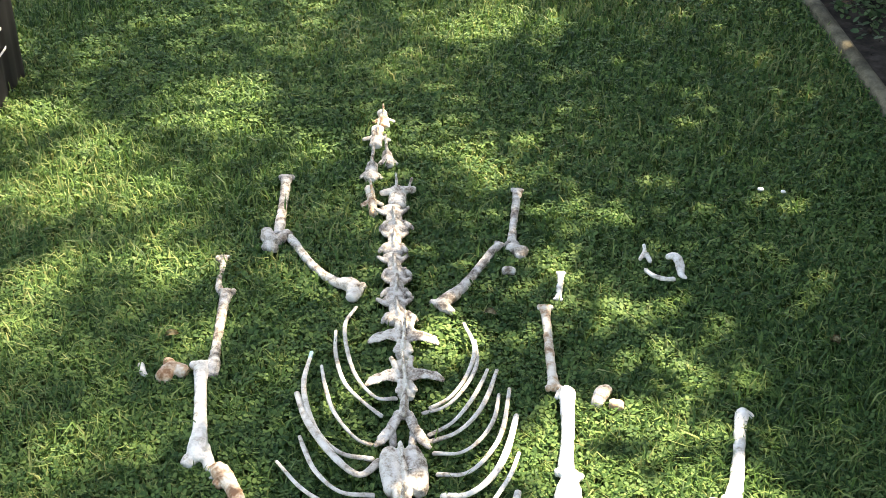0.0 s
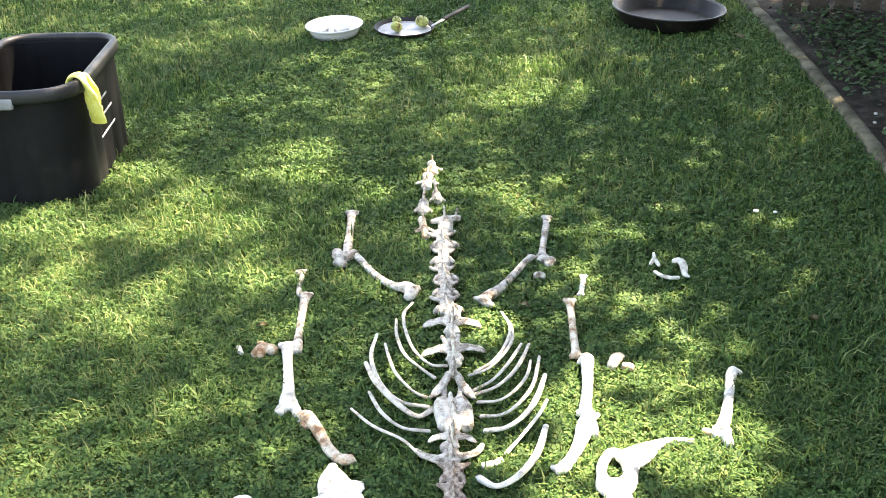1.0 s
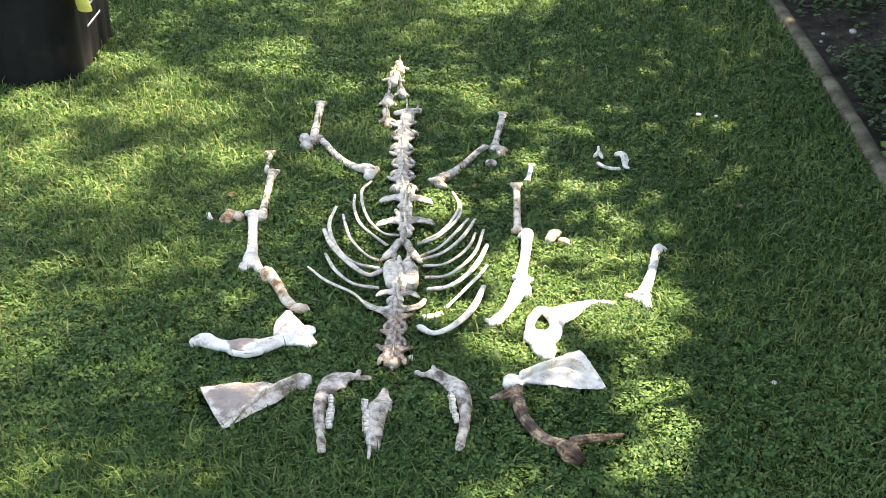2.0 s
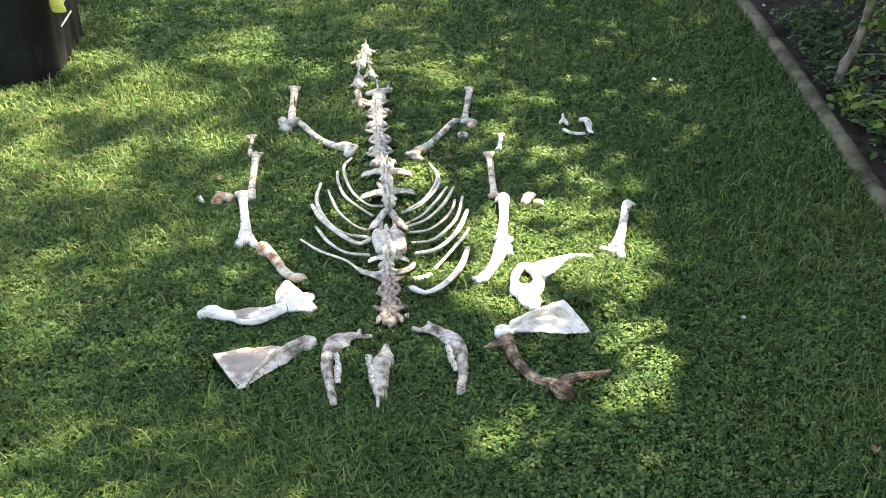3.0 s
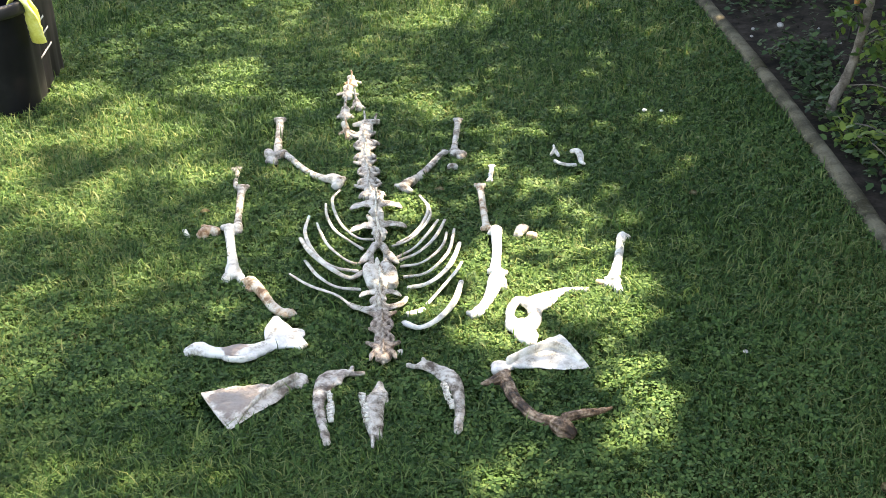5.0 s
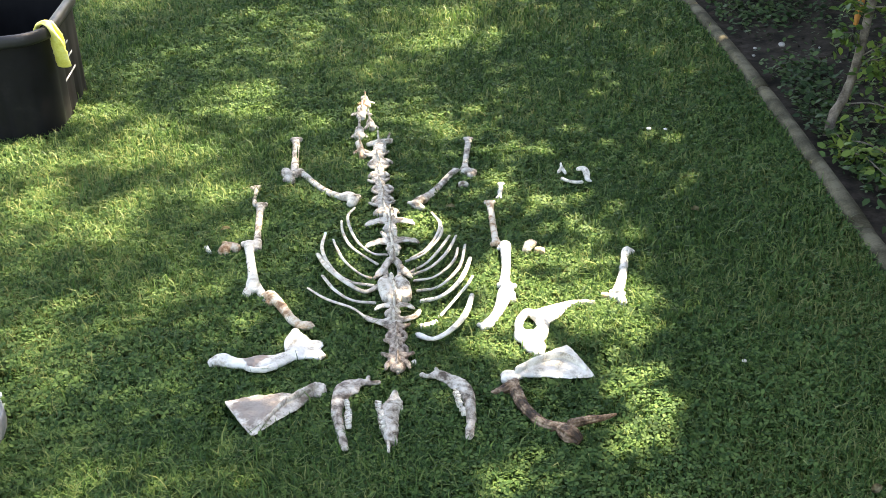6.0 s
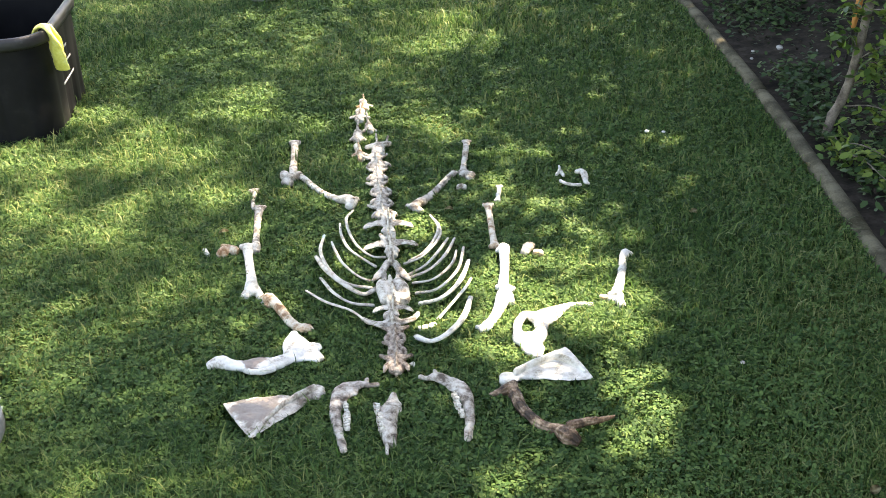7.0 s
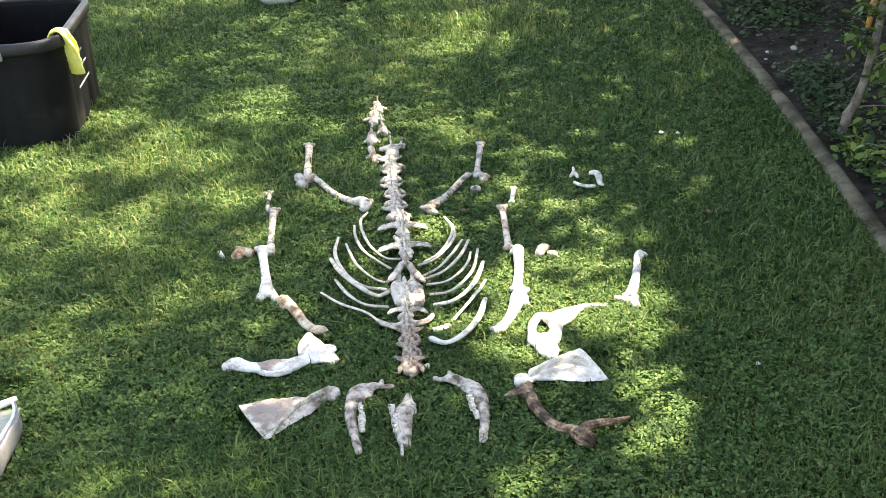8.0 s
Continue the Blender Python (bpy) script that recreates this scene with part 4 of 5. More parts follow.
bone("humerus", "thick bleached white upper arm bone in sunlight on grass", "bone", "white", [
    [(0.199, 2.4, 0.03, 0.0166, 0.0127), (0.2, 2.356, 0.032, 0.0194, 0.0165), (0.199, 2.297, 0.027, 0.0148, 0.0126), (0.193, 2.248, 0.025, 0.0125, 0.0107), (0.186, 2.211, 0.027, 0.0145, 0.0123), (0.174, 2.2, 0.025, 0.0117, 0.009)],
    [(0.208, 2.38, 0.024, 0.0141, 0.012), (0.221, 2.35, 0.021, 0.0102, 0.0086)],
    [(0.2138, 2.4055, 0.03, 0.0087, 0.0087), (0.2051, 2.4053, 0.0315, 0.007, 0.007), (0.1989, 2.4052, 0.03, 0.0054, 0.0054), (0.1927, 2.405, 0.0315, 0.007, 0.007), (0.184, 2.4048, 0.03, 0.0087, 0.0087)],
    [(0.1642, 2.2053, 0.025, 0.0061, 0.0061), (0.1683, 2.2008, 0.0265, 0.005, 0.005), (0.1713, 2.1975, 0.025, 0.0038, 0.0038), (0.1743, 2.1943, 0.0265, 0.005, 0.005), (0.1784, 2.1898, 0.025, 0.0061, 0.0061)]], "limb bones laid out on the lawn")
bone("wrist_bone", "knobbly grey wrist bone lying on grass", "bone", "grey", [
    [(0.206, 2.628, 0.023, 0.0123, 0.0105), (0.211, 2.655, 0.028, 0.0152, 0.0129), (0.217, 2.675, 0.023, 0.0125, 0.0106)]], "small bones on the lawn")
bone("wrist_bone", "small yellowish wrist bone beside a grey one", "bone", "brown", [
    [(0.237, 2.635, 0.023, 0.0123, 0.0105), (0.249, 2.635, 0.023, 0.0123, 0.0105)]], "small bones on the lawn")
bone("femur", "white thigh bone with forked lower joint on sunlit grass", "bone", "white", [
    [(0.484, 2.684, 0.024, 0.011, 0.0084), (0.476, 2.676, 0.026, 0.0139, 0.0119), (0.476, 2.632, 0.024, 0.0115, 0.0098), (0.479, 2.558, 0.024, 0.0113, 0.0096), (0.48, 2.486, 0.026, 0.0133, 0.0113), (0.478, 2.435, 0.029, 0.0154, 0.0119)],
    [(0.478, 2.438, 0.023, 0.0129, 0.011), (0.467, 2.419, 0.021, 0.0103, 0.0087)],
    [(0.483, 2.434, 0.023, 0.0129, 0.011), (0.497, 2.393, 0.022, 0.0114, 0.0097)],
    [(0.4935, 2.6794, 0.024, 0.0058, 0.0058), (0.4894, 2.6835, 0.0255, 0.0047, 0.0047), (0.4864, 2.6864, 0.024, 0.0036, 0.0036), (0.4835, 2.6894, 0.0255, 0.0047, 0.0047), (0.4794, 2.6935, 0.024, 0.0058, 0.0058)],
    [(0.4639, 2.4307, 0.029, 0.0081, 0.0081), (0.472, 2.4304, 0.0305, 0.0066, 0.0066), (0.4778, 2.4302, 0.029, 0.005, 0.005), (0.4836, 2.43, 0.0305, 0.0066, 0.0066), (0.4917, 2.4296, 0.029, 0.0081, 0.0081)]], "limb bones laid out on the lawn")
bone("knee_cap", "small brownish kneecap beside the thigh bone", "bone", "brown", [
    [(0.444, 2.424, 0.021, 0.0103, 0.0087), (0.453, 2.424, 0.021, 0.0103, 0.0087)]], "small bones on the lawn")
bone("bone_splinter", "forked thin white bone splinter on grass", "bone", "white", [
    [(0.213, 3.161, 0.032, 0.0048, 0.0048), (0.221, 3.183, 0.036, 0.0065, 0.0049), (0.236, 3.158, 0.032, 0.0048, 0.0048)],
    [(0.214, 3.207, 0.042, 0.0041, 0.0041), (0.221, 3.179, 0.036, 0.0057, 0.0049)]], "small bones on the lawn")
bone("bone_splinter", "thin curved white rib splinter on grass", "bone", "white", [
    [(0.231, 3.121, 0.03, 0.0048, 0.0048), (0.25, 3.101, 0.032, 0.0064, 0.0048), (0.274, 3.095, 0.032, 0.0063, 0.0048), (0.296, 3.104, 0.03, 0.0056, 0.0048)]], "small bones on the lawn")
bone("bone_plate", "small dished white bone plate on grass", "bone", "white", [
    [(0.273, 3.175, 0.042, 0.0081, 0.0065), (0.288, 3.183, 0.042, 0.0113, 0.0065), (0.301, 3.161, 0.038, 0.0113, 0.0064), (0.309, 3.127, 0.032, 0.008, 0.0064), (0.32, 3.118, 0.03, 0.0048, 0.0048)]], "small bones on the lawn")
bone("pelvis_half", "white half pelvis with brown-stained hip socket on grass", "bone", "stained", [
    [(-0.410, 1.902, 0.024, 0.0125, 0.0110), (-0.392, 1.914, 0.028, 0.0220, 0.0130), (-0.362, 1.908, 0.028, 0.0165, 0.0125), (-0.330, 1.910, 0.028, 0.0160, 0.0125), (-0.296, 1.918, 0.030, 0.0250, 0.0150), (-0.262, 1.936, 0.028, 0.0220, 0.0130), (-0.240, 1.968, 0.026, 0.0200, 0.0105), (-0.228, 1.996, 0.026, 0.0320, 0.0090), (-0.221, 2.022, 0.024, 0.0420, 0.0070), (-0.226, 2.040, 0.022, 0.0400, 0.0055)],
    [(-0.246, 1.985, 0.025, 0.0130, 0.0110), (-0.262, 2.030, 0.025, 0.0150, 0.0095), (-0.268, 2.084, 0.022, 0.0110, 0.0080)],
    [(-0.266, 2.080, 0.022, 0.0090, 0.0070), (-0.238, 2.050, 0.021, 0.0160, 0.0065), (-0.205, 2.020, 0.021, 0.0180, 0.0065), (-0.170, 1.990, 0.020, 0.0120, 0.0065)],
    [(-0.232, 1.978, 0.024, 0.0200, 0.0080), (-0.200, 1.990, 0.023, 0.0190, 0.0075), (-0.172, 1.984, 0.022, 0.0130, 0.0070)],
    [(-0.322, 1.892, 0.030, 0.0045, 0.0080), (-0.300, 1.884, 0.033, 0.0050, 0.0080), (-0.274, 1.890, 0.033, 0.0060, 0.0085), (-0.256, 1.912, 0.031, 0.0080, 0.0085)]], "pelvis and shoulder blades")
bone("shoulder_blade", "grey weathered fan-shaped shoulder blade lying on grass", "bone", "blade", [
    [(-0.12, 1.847, 0.023, 0.0128, 0.0105), (-0.132, 1.849, 0.023, 0.0287, 0.0105), (-0.141, 1.832, 0.021, 0.0093, 0.0093), (-0.155, 1.812, 0.02, 0.0185, 0.0081), (-0.174, 1.791, 0.026, 0.0371, 0.0058), (-0.201, 1.766, 0.026, 0.0503, 0.0052), (-0.228, 1.743, 0.026, 0.0631, 0.0046), (-0.251, 1.718, 0.026, 0.0723, 0.0046), (-0.265, 1.704, 0.026, 0.0762, 0.0034)],
    [(-0.134, 1.844, 0.038, 0.0058, 0.0105), (-0.165, 1.799, 0.038, 0.0046, 0.0081), (-0.191, 1.74, 0.036, 0.0046, 0.0057), (-0.205, 1.672, 0.028, 0.0045, 0.0034)]], "pelvis and shoulder blades")
bone("pelvis_half", "bleached white half pelvis with round opening in sunlight", "bone", "white", [
    [(0.422, 2.381, 0.02, 0.0079, 0.0079), (0.394, 2.377, 0.02, 0.0079, 0.0079), (0.364, 2.36, 0.021, 0.0091, 0.0091), (0.338, 2.325, 0.022, 0.0234, 0.0104), (0.318, 2.288, 0.026, 0.0321, 0.0115), (0.302, 2.264, 0.026, 0.0304, 0.0115)],
    [(0.291, 2.287, 0.024, 0.0116, 0.0116), (0.267, 2.286, 0.024, 0.0116, 0.0116), (0.258, 2.245, 0.023, 0.0114, 0.0114), (0.265, 2.204, 0.023, 0.0126, 0.0113), (0.284, 2.175, 0.023, 0.028, 0.0112), (0.308, 2.18, 0.023, 0.0276, 0.0112), (0.319, 2.217, 0.023, 0.017, 0.0113), (0.312, 2.256, 0.023, 0.0178, 0.0114), (0.291, 2.287, 0.024, 0.0116, 0.0116)],
    [(0.289, 2.186, 0.026, 0.0244, 0.0112), (0.302, 2.157, 0.026, 0.0273, 0.0111), (0.318, 2.129, 0.026, 0.0276, 0.011), (0.328, 2.111, 0.021, 0.0152, 0.0085)]], "pelvis and shoulder blades")
bone("shoulder_blade", "bleached white fan-shaped shoulder blade partly in shade", "bone", "white", [
    [(0.276, 1.979, 0.024, 0.0141, 0.0117), (0.284, 1.996, 0.024, 0.0266, 0.0118), (0.3, 2.011, 0.021, 0.0118, 0.0095), (0.327, 2.029, 0.026, 0.0305, 0.0083), (0.359, 2.05, 0.026, 0.0473, 0.006), (0.391, 2.069, 0.026, 0.0642, 0.0048), (0.418, 2.087, 0.026, 0.0741, 0.0048), (0.43, 2.095, 0.026, 0.0752, 0.0036)],
    [(0.296, 2.005, 0.038, 0.0059, 0.0106), (0.34, 2.056, 0.042, 0.0048, 0.0108), (0.377, 2.087, 0.042, 0.0048, 0.0109), (0.418, 2.074, 0.038, 0.0048, 0.0072), (0.448, 2.05, 0.034, 0.0048, 0.0048)]], "pelvis and shoulder blades")
jaw_bone_a = bone("jaw_bone", "grey-stained lower jaw half with a row of teeth", "jaw bone", "dirty", [
    [(-0.002, 1.9, 0.029, 0.0047, 0.0047), (-0.019, 1.892, 0.030, 0.0059, 0.0059), (-0.04, 1.889, 0.031, 0.0082, 0.007), (-0.057, 1.877, 0.026, 0.0288, 0.0082), (-0.07, 1.855, 0.026, 0.025, 0.0093), (-0.07, 1.817, 0.026, 0.0177, 0.0104), (-0.061, 1.774, 0.023, 0.0136, 0.0114), (-0.041, 1.729, 0.022, 0.0112, 0.0101), (-0.02, 1.686, 0.021, 0.0099, 0.0088), (-0.001, 1.644, 0.031, 0.0082, 0.0065)],
    [(-0.032, 1.917, 0.029, 0.0047, 0.0047), (-0.03, 1.896, 0.030, 0.007, 0.0059), (-0.045, 1.886, 0.031, 0.0164, 0.007)]], "jaw halves")
jaw_bone_b = bone("jaw_bone", "pale lower jaw half with a row of teeth on grass", "jaw bone", "grey", [
    [(0.084, 1.951, 0.030, 0.0059, 0.0059), (0.102, 1.949, 0.030, 0.0059, 0.0059), (0.121, 1.958, 0.031, 0.0167, 0.0071), (0.146, 1.953, 0.026, 0.0184, 0.0071), (0.173, 1.938, 0.026, 0.0228, 0.0082), (0.201, 1.905, 0.026, 0.0174, 0.0092), (0.219, 1.86, 0.022, 0.0125, 0.0102), (0.231, 1.813, 0.022, 0.0112, 0.0101), (0.238, 1.766, 0.021, 0.0099, 0.0088), (0.243, 1.739, 0.031, 0.0085, 0.0066)],
    [(0.111, 1.982, 0.029, 0.0048, 0.0048), (0.122, 1.964, 0.030, 0.0071, 0.0059)]], "jaw halves")
upper_jaw_a = bone("upper_jaw", "broken pale upper jaw bone with cheek teeth on grass", "jaw bone", "grey", [
    [(0.045, 1.865, 0.031, 0.0069, 0.0069), (0.05, 1.837, 0.023, 0.0188, 0.0115), (0.051, 1.8, 0.026, 0.0227, 0.0136), (0.06, 1.763, 0.025, 0.0211, 0.0134), (0.073, 1.728, 0.026, 0.0185, 0.0111), (0.085, 1.696, 0.021, 0.0131, 0.0088)],
    [(0.08, 1.688, 0.028, 0.0044, 0.0044), (0.09, 1.657, 0.027, 0.0032, 0.0032)],
    [(0.062, 1.844, 0.021, 0.0069, 0.0092), (0.072, 1.816, 0.021, 0.0057, 0.0091)]], "jaw halves")
bone("antler", "brown ridged antler with forked tine and rough burr on grass", "antler", "antler", [
    [(0.294, 1.957, 0.029, 0.0140, 0.0127), (0.312, 1.923, 0.029, 0.0138, 0.0124), (0.33, 1.886, 0.028, 0.0127, 0.0113), (0.36, 1.849, 0.027, 0.0116, 0.0106), (0.392, 1.825, 0.026, 0.0110, 0.0103), (0.421, 1.819, 0.027, 0.0114, 0.0110), (0.441, 1.81, 0.029, 0.0133, 0.0130)],
    [(0.254, 1.926, 0.021, 0.0050, 0.0052), (0.271, 1.935, 0.024, 0.0089, 0.0084), (0.29, 1.943, 0.030, 0.0150, 0.0131)],
    [(0.296, 1.949, 0.028, 0.0120, 0.0115), (0.299, 1.973, 0.026, 0.0090, 0.0095)],
    [(0.432, 1.806, 0.030, 0.0143, 0.0140), (0.45, 1.791, 0.034, 0.0199, 0.0168), (0.464, 1.785, 0.029, 0.0142, 0.0129)],
    [(0.449, 1.812, 0.046, 0.0105, 0.0100), (0.479, 1.832, 0.046, 0.0091, 0.0086), (0.51, 1.847, 0.046, 0.0072, 0.0066), (0.535, 1.865, 0.046, 0.0034, 0.0035)]], "antler", ridges=9)
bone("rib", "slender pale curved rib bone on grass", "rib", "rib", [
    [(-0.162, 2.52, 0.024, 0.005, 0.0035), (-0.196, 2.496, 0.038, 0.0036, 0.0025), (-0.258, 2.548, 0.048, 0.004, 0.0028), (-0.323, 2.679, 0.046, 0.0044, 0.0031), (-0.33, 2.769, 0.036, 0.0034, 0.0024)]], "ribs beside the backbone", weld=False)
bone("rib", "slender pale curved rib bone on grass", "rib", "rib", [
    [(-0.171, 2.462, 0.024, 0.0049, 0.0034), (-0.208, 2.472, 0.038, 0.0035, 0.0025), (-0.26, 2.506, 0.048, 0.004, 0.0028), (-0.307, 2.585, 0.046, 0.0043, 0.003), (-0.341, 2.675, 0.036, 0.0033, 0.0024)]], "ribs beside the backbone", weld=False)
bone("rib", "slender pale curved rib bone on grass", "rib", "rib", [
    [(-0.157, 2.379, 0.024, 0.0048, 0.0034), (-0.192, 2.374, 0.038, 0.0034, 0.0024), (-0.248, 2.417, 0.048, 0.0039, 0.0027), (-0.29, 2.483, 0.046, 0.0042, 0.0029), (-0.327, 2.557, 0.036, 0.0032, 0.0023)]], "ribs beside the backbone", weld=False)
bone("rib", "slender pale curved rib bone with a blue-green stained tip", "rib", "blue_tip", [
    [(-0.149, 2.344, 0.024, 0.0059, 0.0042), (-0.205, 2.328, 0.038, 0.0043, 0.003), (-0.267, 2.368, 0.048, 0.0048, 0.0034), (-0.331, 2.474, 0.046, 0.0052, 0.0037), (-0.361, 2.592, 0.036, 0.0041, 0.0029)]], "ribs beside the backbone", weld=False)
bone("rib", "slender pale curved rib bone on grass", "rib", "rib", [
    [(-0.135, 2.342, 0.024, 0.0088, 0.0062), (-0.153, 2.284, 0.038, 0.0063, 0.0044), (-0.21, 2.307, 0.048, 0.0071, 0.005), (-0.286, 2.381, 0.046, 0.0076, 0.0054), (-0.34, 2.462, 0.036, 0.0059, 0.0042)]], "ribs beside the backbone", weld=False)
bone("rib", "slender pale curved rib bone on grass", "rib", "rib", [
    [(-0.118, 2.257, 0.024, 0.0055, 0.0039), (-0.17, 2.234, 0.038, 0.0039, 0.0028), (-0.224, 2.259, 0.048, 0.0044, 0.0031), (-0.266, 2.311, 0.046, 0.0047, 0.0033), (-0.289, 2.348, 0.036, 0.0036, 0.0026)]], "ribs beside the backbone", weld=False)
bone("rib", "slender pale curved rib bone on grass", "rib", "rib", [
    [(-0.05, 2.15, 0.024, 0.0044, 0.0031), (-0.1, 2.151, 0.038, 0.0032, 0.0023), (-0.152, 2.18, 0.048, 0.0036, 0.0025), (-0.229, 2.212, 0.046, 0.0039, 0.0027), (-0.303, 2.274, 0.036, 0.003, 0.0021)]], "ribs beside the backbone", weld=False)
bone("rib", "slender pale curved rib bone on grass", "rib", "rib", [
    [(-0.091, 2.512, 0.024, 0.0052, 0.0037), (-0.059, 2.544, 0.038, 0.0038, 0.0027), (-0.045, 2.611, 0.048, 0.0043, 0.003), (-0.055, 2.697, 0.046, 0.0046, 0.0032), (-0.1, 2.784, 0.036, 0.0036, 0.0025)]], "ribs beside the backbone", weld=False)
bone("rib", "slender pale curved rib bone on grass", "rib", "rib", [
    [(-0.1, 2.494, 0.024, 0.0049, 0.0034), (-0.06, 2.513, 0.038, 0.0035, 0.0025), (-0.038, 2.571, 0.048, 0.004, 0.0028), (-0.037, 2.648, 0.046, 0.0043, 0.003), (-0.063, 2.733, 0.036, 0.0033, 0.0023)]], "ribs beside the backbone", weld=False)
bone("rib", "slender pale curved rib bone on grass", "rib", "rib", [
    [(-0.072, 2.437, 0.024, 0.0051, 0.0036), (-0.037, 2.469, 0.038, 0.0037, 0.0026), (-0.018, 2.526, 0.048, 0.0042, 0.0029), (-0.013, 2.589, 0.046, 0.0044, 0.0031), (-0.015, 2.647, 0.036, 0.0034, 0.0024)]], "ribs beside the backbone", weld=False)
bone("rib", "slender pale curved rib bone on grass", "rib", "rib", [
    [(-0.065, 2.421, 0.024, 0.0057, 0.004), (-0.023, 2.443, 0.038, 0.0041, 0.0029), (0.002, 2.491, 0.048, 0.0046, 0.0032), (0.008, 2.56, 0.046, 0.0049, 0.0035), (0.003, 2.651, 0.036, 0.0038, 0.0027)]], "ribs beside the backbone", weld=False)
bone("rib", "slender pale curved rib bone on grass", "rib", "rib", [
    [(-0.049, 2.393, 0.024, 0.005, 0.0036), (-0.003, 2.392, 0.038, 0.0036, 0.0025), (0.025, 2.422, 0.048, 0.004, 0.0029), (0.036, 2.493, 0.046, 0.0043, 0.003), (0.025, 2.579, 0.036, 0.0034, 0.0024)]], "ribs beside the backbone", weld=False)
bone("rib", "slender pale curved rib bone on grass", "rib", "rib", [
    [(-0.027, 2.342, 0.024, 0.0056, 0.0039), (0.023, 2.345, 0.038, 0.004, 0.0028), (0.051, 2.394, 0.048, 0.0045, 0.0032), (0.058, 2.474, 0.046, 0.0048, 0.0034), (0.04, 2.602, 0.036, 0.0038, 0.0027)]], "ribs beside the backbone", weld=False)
# the last three ribs use the whiter bone colour
bone("rib", "whiter curved rib bone in sunlight on grass", "rib", "white", [
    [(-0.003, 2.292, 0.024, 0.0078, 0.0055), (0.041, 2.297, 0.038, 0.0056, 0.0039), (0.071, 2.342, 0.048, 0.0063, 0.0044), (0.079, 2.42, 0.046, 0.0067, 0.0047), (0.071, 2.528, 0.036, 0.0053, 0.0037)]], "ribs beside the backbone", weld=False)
bone("rib", "whiter curved rib bone in sunlight on grass", "rib", "white", [
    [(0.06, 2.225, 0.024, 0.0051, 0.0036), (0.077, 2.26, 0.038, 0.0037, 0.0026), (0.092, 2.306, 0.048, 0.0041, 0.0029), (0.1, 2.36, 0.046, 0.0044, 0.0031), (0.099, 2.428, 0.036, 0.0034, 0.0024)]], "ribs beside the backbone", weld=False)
bone("rib", "whiter curved rib bone in sunlight on grass", "rib", "white", [
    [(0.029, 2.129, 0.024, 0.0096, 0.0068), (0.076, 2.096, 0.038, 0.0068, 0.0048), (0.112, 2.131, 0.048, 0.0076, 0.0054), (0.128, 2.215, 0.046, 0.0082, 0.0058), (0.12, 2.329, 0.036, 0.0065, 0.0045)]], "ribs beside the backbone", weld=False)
bone("breastbone_piece", "flat white piece of rib end on sunlit grass", "bone", "white", [
    [(0.026, 2.176, 0.02, 0.0088, 0.0076), (0.039, 2.189, 0.018, 0.0089, 0.0063), (0.055, 2.206, 0.018, 0.0076, 0.0064)]], "small bones on the lawn")
bone("bone_chip", "small white bone chip beside the neck bones", "bone", "white", [
    [(0.047, 2.01, 0.018, 0.007, 0.0059), (0.051, 2.015, 0.019, 0.0081, 0.007)]], "small bones on the lawn")

# ---- fallen leaves ----
def fallen_leaf(x, y, size, turn, material, label):
    bm = bmesh.new()
    rim = [bm.verts.new((size * (0.5 * math.cos(a)), size * 0.30 * math.sin(a) * (1 - 0.3 * math.cos(a)), 0.18 * size * math.sin(a) ** 2)) for a in (math.pi * 2 * k / 14 for k in range(14))]
    mid = bm.verts.new((0, 0, -0.02 * size))
    for p, q in zip(rim, rim[1:] + rim[:1]):
        bm.faces.new((mid, p, q))
    bmesh.ops.solidify(bm, geom=bm.faces[:], thickness=0.0008)
    ob = part("fallen_leaf", bm, material)
    ob.matrix_world = pose(x, y, 0.030, 8, -6, turn)
    return tagged(ob, label, "leaf", "fallen leaves on the lawn")


for x, y, size, turn in ((-0.059, 2.849, 0.03, 340), (0.644, 2.984, 0.028, 50), (0.240, 5.437, 0.06, 149), (0.978, 3.407, 0.03, 105), (1.062, 1.747, 0.03, 60), (-0.654, 2.568, 0.03, 15), (0.643, 2.982, 0.03, 124)):
    fallen_leaf(x, y, size, turn, DRY, "small pale dry leaf lying on the grass")

# ---- teeth ----


def teeth(jaw, start, end, count, size, out):
    """A row of cheek teeth along a line, under its jaw."""
    a, b = Vector(start), Vector(end)
    for k in range(count):
        q = a.lerp(b, k / (count - 1))
        d = (b - a).normalized()
        bm = bmesh.new()
        for s in (-0.25, 0.25):
            m = Matrix.Translation(d * (s * size * 1.1)) @ Matrix.Rotation(math.atan2(d.y, d.x), 4, "Z")
            grow = 0.72 + 0.5 * rng.random()
            box(bm, (size * 0.40 * grow, size * (0.6 + 0.6 * rng.random()), size * grow), m @ Matrix.Rotation(rng.normal(0, 0.25), 4, "Z") @ Matrix.Rotation(rng.normal(0, 0.2), 4, "X"), size * 0.16)
        t = part("tooth", bm, BONE["tooth"])
        t.parent = jaw
        t.matrix_parent_inverse = jaw.matrix_world.inverted()
        t.location = q + Vector((out * 0.0035 * rng.random(), 0.002 * rng.normal(), 0.0015 * (k % 3)))


teeth(jaw_bone_a, (-0.049, 1.803, 0.034), (-0.017, 1.715, 0.034), 8, 0.0125, 1)
teeth(jaw_bone_b, (0.180, 1.894, 0.034), (0.213, 1.820, 0.034), 7, 0.012, -1)
teeth(upper_jaw_a, (0.026, 1.806, 0.034), (0.057, 1.732, 0.034), 6, 0.0135, -1)

